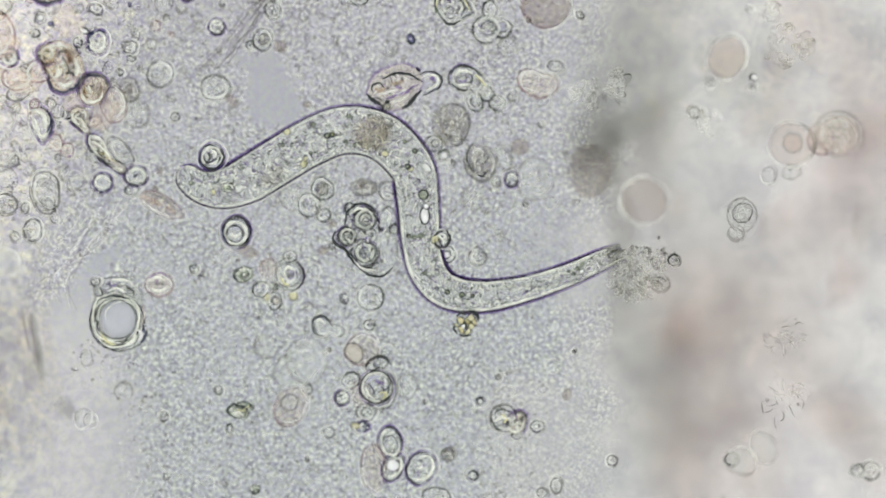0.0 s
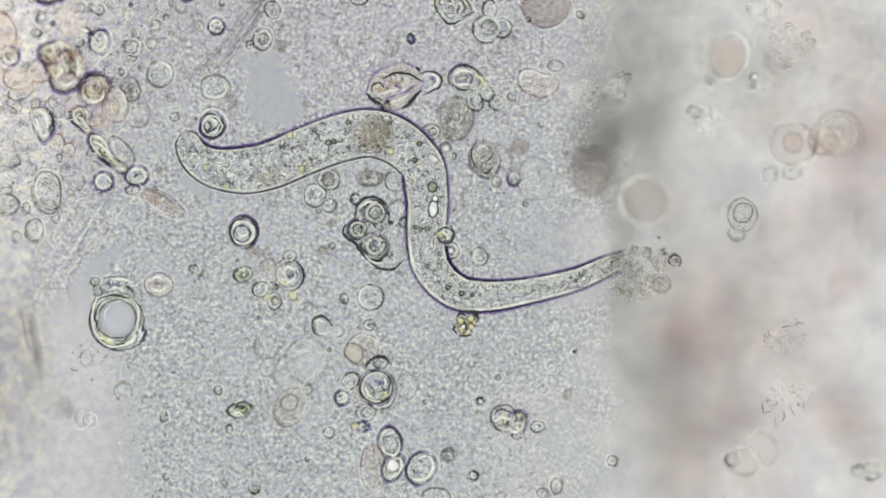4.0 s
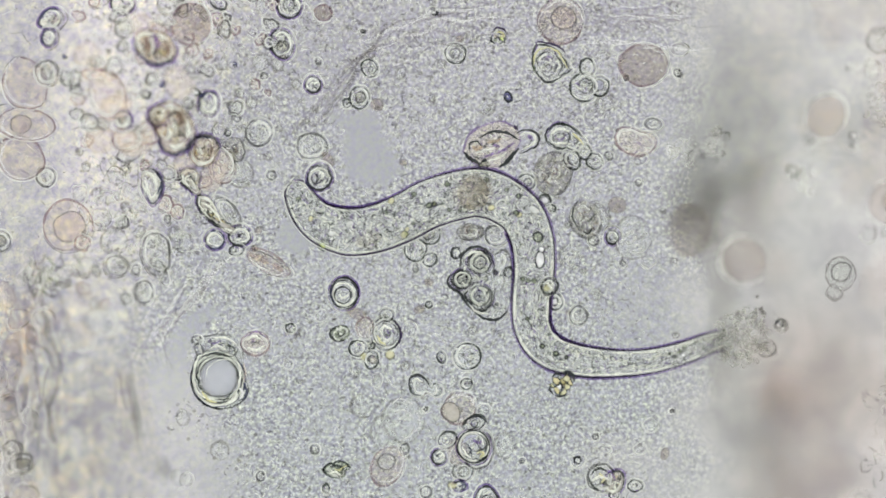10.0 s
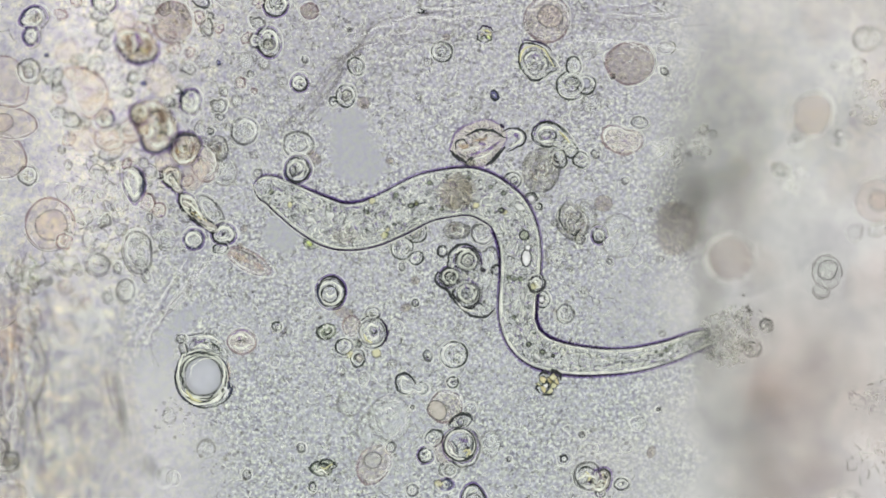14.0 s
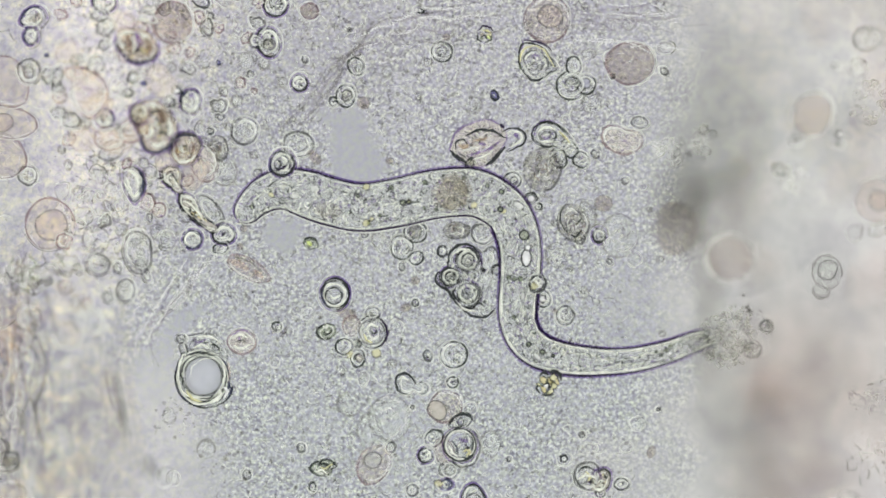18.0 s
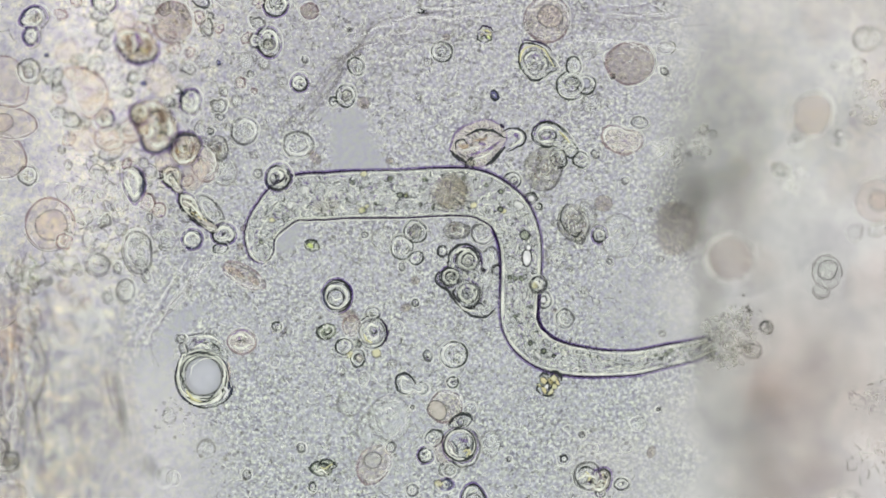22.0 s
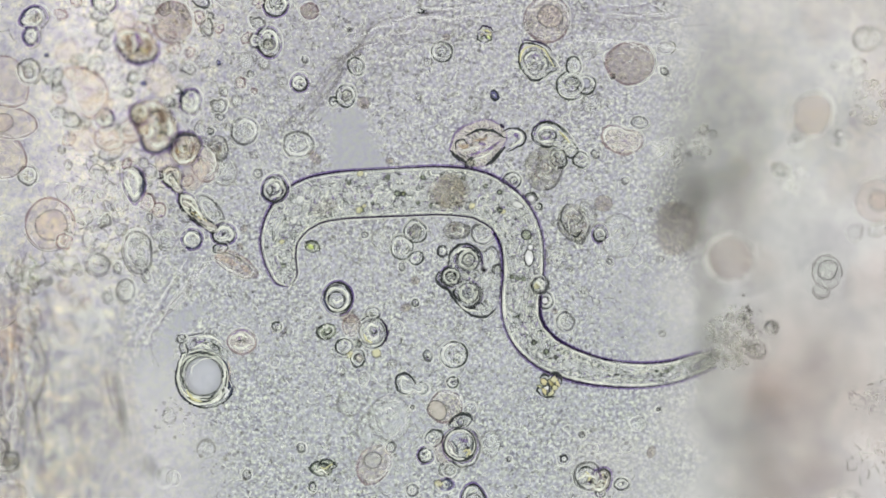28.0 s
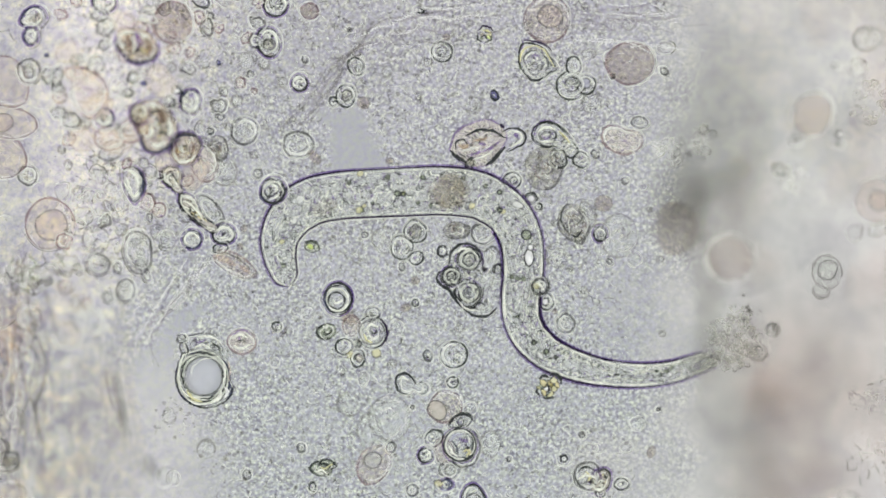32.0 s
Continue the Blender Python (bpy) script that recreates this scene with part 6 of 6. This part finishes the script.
for p, w, m in (([(920, 114), (921, 98), (930, 86), (944, 81)], 3.5, "yellow"), ([(944, 82), (962, 90), (974, 108), (980, 120)], 3, "yellow"), ([(926, 72), (944, 74), (962, 80), (977, 92)], 4, "violet"), ([(923, 70), (926, 80), (922, 90)], 3, "fringe"),
                ([(932, 134), (940, 143), (952, 143), (962, 137)], 4.5, "wall_black"), ([(926, 118), (927, 102), (936, 92), (948, 90)], 2.4, "wall_dark"), ([(956, 92), (966, 104), (970, 118), (962, 130)], 2.4, "wall_dark"), ([(966, 92), (977, 108), (982, 120)], 2.2, "wall_dark"),
                ([(932, 124), (942, 133), (956, 130)], 2.6, "wall_soft"), ([(938, 104), (946, 98), (956, 104)], 3, "fringe"), ([(936, 118), (946, 112), (952, 118), (946, 126)], 3.5, "wall_soft"), ([(958, 108), (960, 120), (952, 126)], 2.4, "wall_soft"),
                ([(930, 108), (934, 98), (944, 95)], 3, "halo"), ([(962, 104), (965, 116), (958, 126)], 3, "halo"), ([(940, 110), (950, 106)], 3, "halo"), ([(918, 112), (921, 120), (918, 124)], 5, "body_green"), ([(966, 132), (978, 127), (987, 122)], 3, "wall_dark")):
    ridge(t, p, w, m, z=0.018)
t = cell(727, 679, 20, style="ring", heavy=110, plain=True, rough=0.04, form=[(700, 678), (703, 665), (716, 661), (729, 668), (736, 680), (748, 676), (757, 685), (754, 695), (744, 698), (732, 692), (722, 697), (708, 694)])
ridge(t, [(736, 680), (729, 668), (716, 661), (703, 665), (700, 678)], 4.5, "wall_black", z=0.01)
ridge(t, [(700, 678), (703, 690), (714, 697)], 3, "wall_dark", z=0.01)
ridge(t, [(706, 672), (714, 668), (724, 674)], 4, "halo", z=0.012)
t = cell(597, 525, 25, 28, 0, "sharp", key="eyecell", rough=0.03, heavy=40, plain=True, extra="round an eye-like core")
for k, (r, w, m) in enumerate(((24, 4.0, "wall_black"), (19.5, 5.5, "halo"), (14.5, 3.0, "wall_black"))):
    ring_wall(t, 597 - k, 525 + 1.5 * k, r, w, m, k + 50, z=0.014)
for p, w, m in (([(588, 528), (598, 532), (606, 526)], 4, "halo"), ([(592, 520), (600, 518), (606, 522)], 3, "body_lilac"), ([(614, 500), (622, 512), (624, 532)], 4, "fringe"), ([(576, 512), (574, 530), (584, 546)], 4, "wall_blue")):
    ridge(t, p, w, m, z=0.017)


def clutter():
    """The crowd of faint cells in the thicker mucus of the near corner."""
    rng = random.Random(77)
    taken = [(u, v) for _, u, v, _ in THINGS.values()]
    made = 0
    while made < 105:
        u, v = rng.uniform(105, 470), rng.uniform(-30, 560)
        if u + 0.6 * v > 560 or min(math.hypot(u - x, v - y) for x, y in taken) < 17:
            continue
        r = rng.uniform(5, 16)
        cell(u, v, r, r * rng.uniform(0.7, 1.1), rng.uniform(0, 180), rng.choice(("peach", "pale", "veil", "ghost", "veil", "pale", "faintgrain")), rough=0.32)
        taken.append((u, v))
        made += 1
    made = 0
    while made < 60:
        u, v = rng.uniform(420, 1180), rng.uniform(10, 980)
        if min(math.hypot(u - x, v - y) for x, y in taken) < 26 or pools(u, v) > 0.05 or min(math.hypot(u - x, v - y) for x, y in REST.pts[::6]) < 60:
            continue
        r = rng.uniform(3, 11)
        cell(u, v, r, r * rng.uniform(0.7, 1.1), rng.uniform(0, 180), rng.choice(("ghost", "pale", "veil", "faintgrain")), rough=0.1)
        taken.append((u, v))
        made += 1


clutter()


def threads():
    """Short curled threads in the film, too many to count."""
    for seed, mat, name, label, count in ((5, "wall_faint", "grey_threads", "countless short grey threads in the film", 1900), (6, "halo_soft", "bright_threads", "countless short bright threads in the film", 2600),
                                          (7, "wall_soft", "dark_threads", "countless short dark threads in the film", 1500)):
        rng = random.Random(seed)
        verts, faces, made = [], [], 0
        while made < count:
            u, v = rng.uniform(-120, 1300), rng.uniform(-60, 1010)
            if pools(u, v) > 0.1:
                continue
            if u < 130 and rng.random() < 0.8:
                continue
            dense_here = 0.7 - 0.45 * step(480, 200, u + 0.4 * v)
            if rng.random() > dense_here or rng.random() < max(step(1040, 1140, u), step(340, 240, u) * step(450, 520, v), step(440, 340, u) * step(700, 780, v)):
                continue
            a, bend = rng.uniform(0, 6.28), rng.uniform(-2.2, 2.2)
            size = rng.uniform(1.2, 3.2) * (1 + 1.3 * step(450, 150, u + 0.4 * v))
            line = []
            for k in range(6):
                line.append((*P(u, v), H(u, v) + 0.001))
                a += bend / 5
                u, v = u + size * math.cos(a), v + size * math.sin(a)
            r = rng.uniform(0.5, 0.95) / 1000
            vv, ff = tube(line, [r * x for x in (0.3, 0.8, 1, 1, 0.8, 0.3)], 4, False)
            b = len(verts)
            verts += vv
            faces += [tuple(q + b for q in f) for f in ff]
            made += 1
        tagged(finish(name, verts, faces, mat), label, "threads", kind="stuff")


threads()
rng = random.Random(15)
for i in range(16):
    u, v = rng.uniform(1290, 1720), rng.uniform(0, 1000)
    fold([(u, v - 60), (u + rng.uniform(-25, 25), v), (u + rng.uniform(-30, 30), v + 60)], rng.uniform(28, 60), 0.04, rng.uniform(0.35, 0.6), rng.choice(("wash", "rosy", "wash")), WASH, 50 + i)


# ---- what moves ----
DRIFT = [(0.0, -17, -5), (1.2, -17, -5), (3.5, -14, -5), (6.5, -10, -6), (7.5, -4, -3), (8.5, 8, -1), (9.0, 12, -1), (10.0, 8, 0), (11.0, 5, 0), (13.0, 0, 0), (32.0, 0, 0)]
POD = [(0.0, -33, 29), (1.2, -30, 26), (1.9, -22, 20), (3.5, -16, 18), (6.0, -9, 11), (9.0, -3, 3), (13.0, 0, 0), (23.0, 1, 0), (32.0, 3, -1)]


def key_thing(thing, u, v, lift, rows):
    """rows: seconds and the shift from the thing's place on the plan."""
    walk(thing, [(t, pose(*P(u + du, v + dv), H(u + du, v + dv) + lift)) for t, du, dv in rows])


def motions():
    own = {
        "headring": [(0.0, 36, 43), (0.5, 36, 30), (1.0, 36, 18), (2.0, 34, 6), (3.5, 36, -8), (6.0, 44, -19), (9.0, 57, -23), (11.5, 49, -26), (13.0, 44, -32), (14.5, 38, -36),
                     (17.0, 18, -46), (19.0, 11, -43), (21.0, 7, -29), (23.0, 6, -13), (25.0, 0, -5), (28.0, 0, 0), (32.0, -3, 3)],
        "eyecell": [(0.0, -32, -13), (1.2, -31, -13), (1.9, -21, -12), (3.5, -19, -13), (6.0, -17, -13), (9.0, -12, -9), (13.0, -12, -8), (16.5, -6, -5), (19.0, -3, -4), (23.0, 0, 0), (32.0, 1, 4)],
        "tan_left": [(0.0, 14, -4), (6.0, 22, -8), (9.0, 34, -6), (13.0, 25, -6), (16.5, 22, 2), (18.0, 22, 8), (20.0, 22, 18), (22.0, 14, 20), (23.0, 8, 18), (25.0, 2, 3), (28.0, 0, 0), (32.0, -2, 0)],
        "ring2": [(0.0, -13, 0), (3.5, -11, -1), (6.5, -5, -6), (9.0, 18, -4), (11.0, 11, -1), (13.0, 4, 0), (17.0, 0, 0), (32.0, -1, 0)],
        "bead": [(0.0, -22, -7), (3.5, -20, -8), (6.5, -16, -9), (8.0, -5, -2), (9.0, 12, 0), (10.5, 5, 1), (13.0, 0, 1), (32.0, 0, 0)],
        "bigring": [(0.0, -5, 1), (6.5, -5, -1), (9.0, 6, -2), (11.0, 1, 0), (13.0, 0, 0), (32.0, 1, 0)],
        "gold": [(0.0, 2, -5), (6.0, 1, -4), (9.0, -1, -3), (19.0, 0, -1), (28.0, 1, 2), (32.0, 0, 4)],
        "tail_clump": [(0.0, -12, -12), (6.0, -10, -10), (9.0, 2, -4), (13.0, 0, 0), (23.0, 0, 4), (28.0, 8, 4), (32.0, 10, 8)],
        "knob": [(0.0, -25, 20), (1.9, -26, 17), (3.5, -20, 14), (6.0, -13, 7), (9.0, -8, 0), (13.0, -6, -2), (19.0, -4, -3), (24.0, -2, 0), (28.0, 0, 0), (32.0, 1, 2)],
        "greenbit": [(0.0, -3, -4), (17.0, -3, -6), (25.0, 0, 0), (32.0, -1, 0)],
    }
    bend = [(0.0, -17, 25), (1.1, -16, 22), (1.9, -10, 14), (3.5, -7, 9), (6.0, -1, 3), (9.0, 0, 0), (32.0, 0, 0)]
    placed = {
        (735, 410): bend, (711, 438): bend, (737, 457): bend, (680, 425): bend, (808, 408): bend, (855, 414): bend, (783, 445): bend, (878, 478): POD,
        (906, 320): [(0.0, 9, 35), (1.1, 9, 30), (1.9, 6, 18), (6.0, 4, 12), (9.0, 1, 0), (32.0, 0, 0)],
        (940, 352): [(0.0, -6, 24), (1.9, -5, 16), (6.0, -2, 8), (9.0, 0, 0), (32.0, 0, 0)],
        (953, 366): [(0.0, -6, 24), (1.9, -5, 16), (6.0, -2, 8), (9.0, 0, 0), (32.0, 0, 0)],
        (960, 300): [(0.0, -14, 22), (1.1, -13, 20), (3.5, -8, 12), (6.0, -4, 6), (9.0, -6, 5), (13.0, -4, 2), (19.0, 0, 0), (32.0, 2, -2)],
        (1015, 394): [(0.0, -17, -6), (6.0, -6, -12), (9.0, -3, -10), (13.0, -2, -4), (19.0, 0, 0), (32.0, 1, 0)],
        (1062, 416): [(0.0, -8, 2), (6.0, -3, 0), (13.0, -2, 1), (32.0, 0, -2)],
        (1000, 570): [(0.0, -7, -14), (13.0, 0, -14), (19.0, 0, -10), (25.0, -1, -2), (28.0, 0, 0), (32.0, 1, 3)],
    }
    follow = {"bigring_cap": "bigring", "bigring_core": "bigring", "bigring_knob": "bigring", "eye_shadow_smear": "eyecell", "knob_b": "knob", "tail_cell": "tail_clump", "tail_lobe": "tail_clump", "greenbit_core": "greenbit"}
    for key, (thing, u, v, lift) in THINGS.items():
        rows = own.get(follow.get(key, key)) or placed.get((u, v))
        if rows is None and key.startswith("pod_"):
            rows = POD
        if rows is None and u < 470 and v < 560:
            f = step(470, 330, u)
            rows = [(t, du * f, dv * f) for t, du, dv in DRIFT]
        if rows:
            key_thing(thing, u, v, lift, rows)
    times = [(0.0, 0.0), (1.1, 0.0), (1.8, 3.0), (3.5, 3.0), (6.0, 6.0), (6.8, 6.0), (9.0, 9.0), (10.5, 9.0), (13.0, 13.0), (13.6, 13.0), (17.0, 17.0), (17.4, 17.0), (19.0, 19.0),
             (23.0, 23.0), (25.5, 28.0), (28.0, 28.0), (32.0, 28.0)]
    for seg, mid, base in SEGS:
        rows = []
        for t, k in times:
            x, y, a = POSES[k].at(mid)
            rows.append((t, pose(*P(x, y), base, 0, 0, math.degrees(a))))
        walk(seg, rows)


motions()
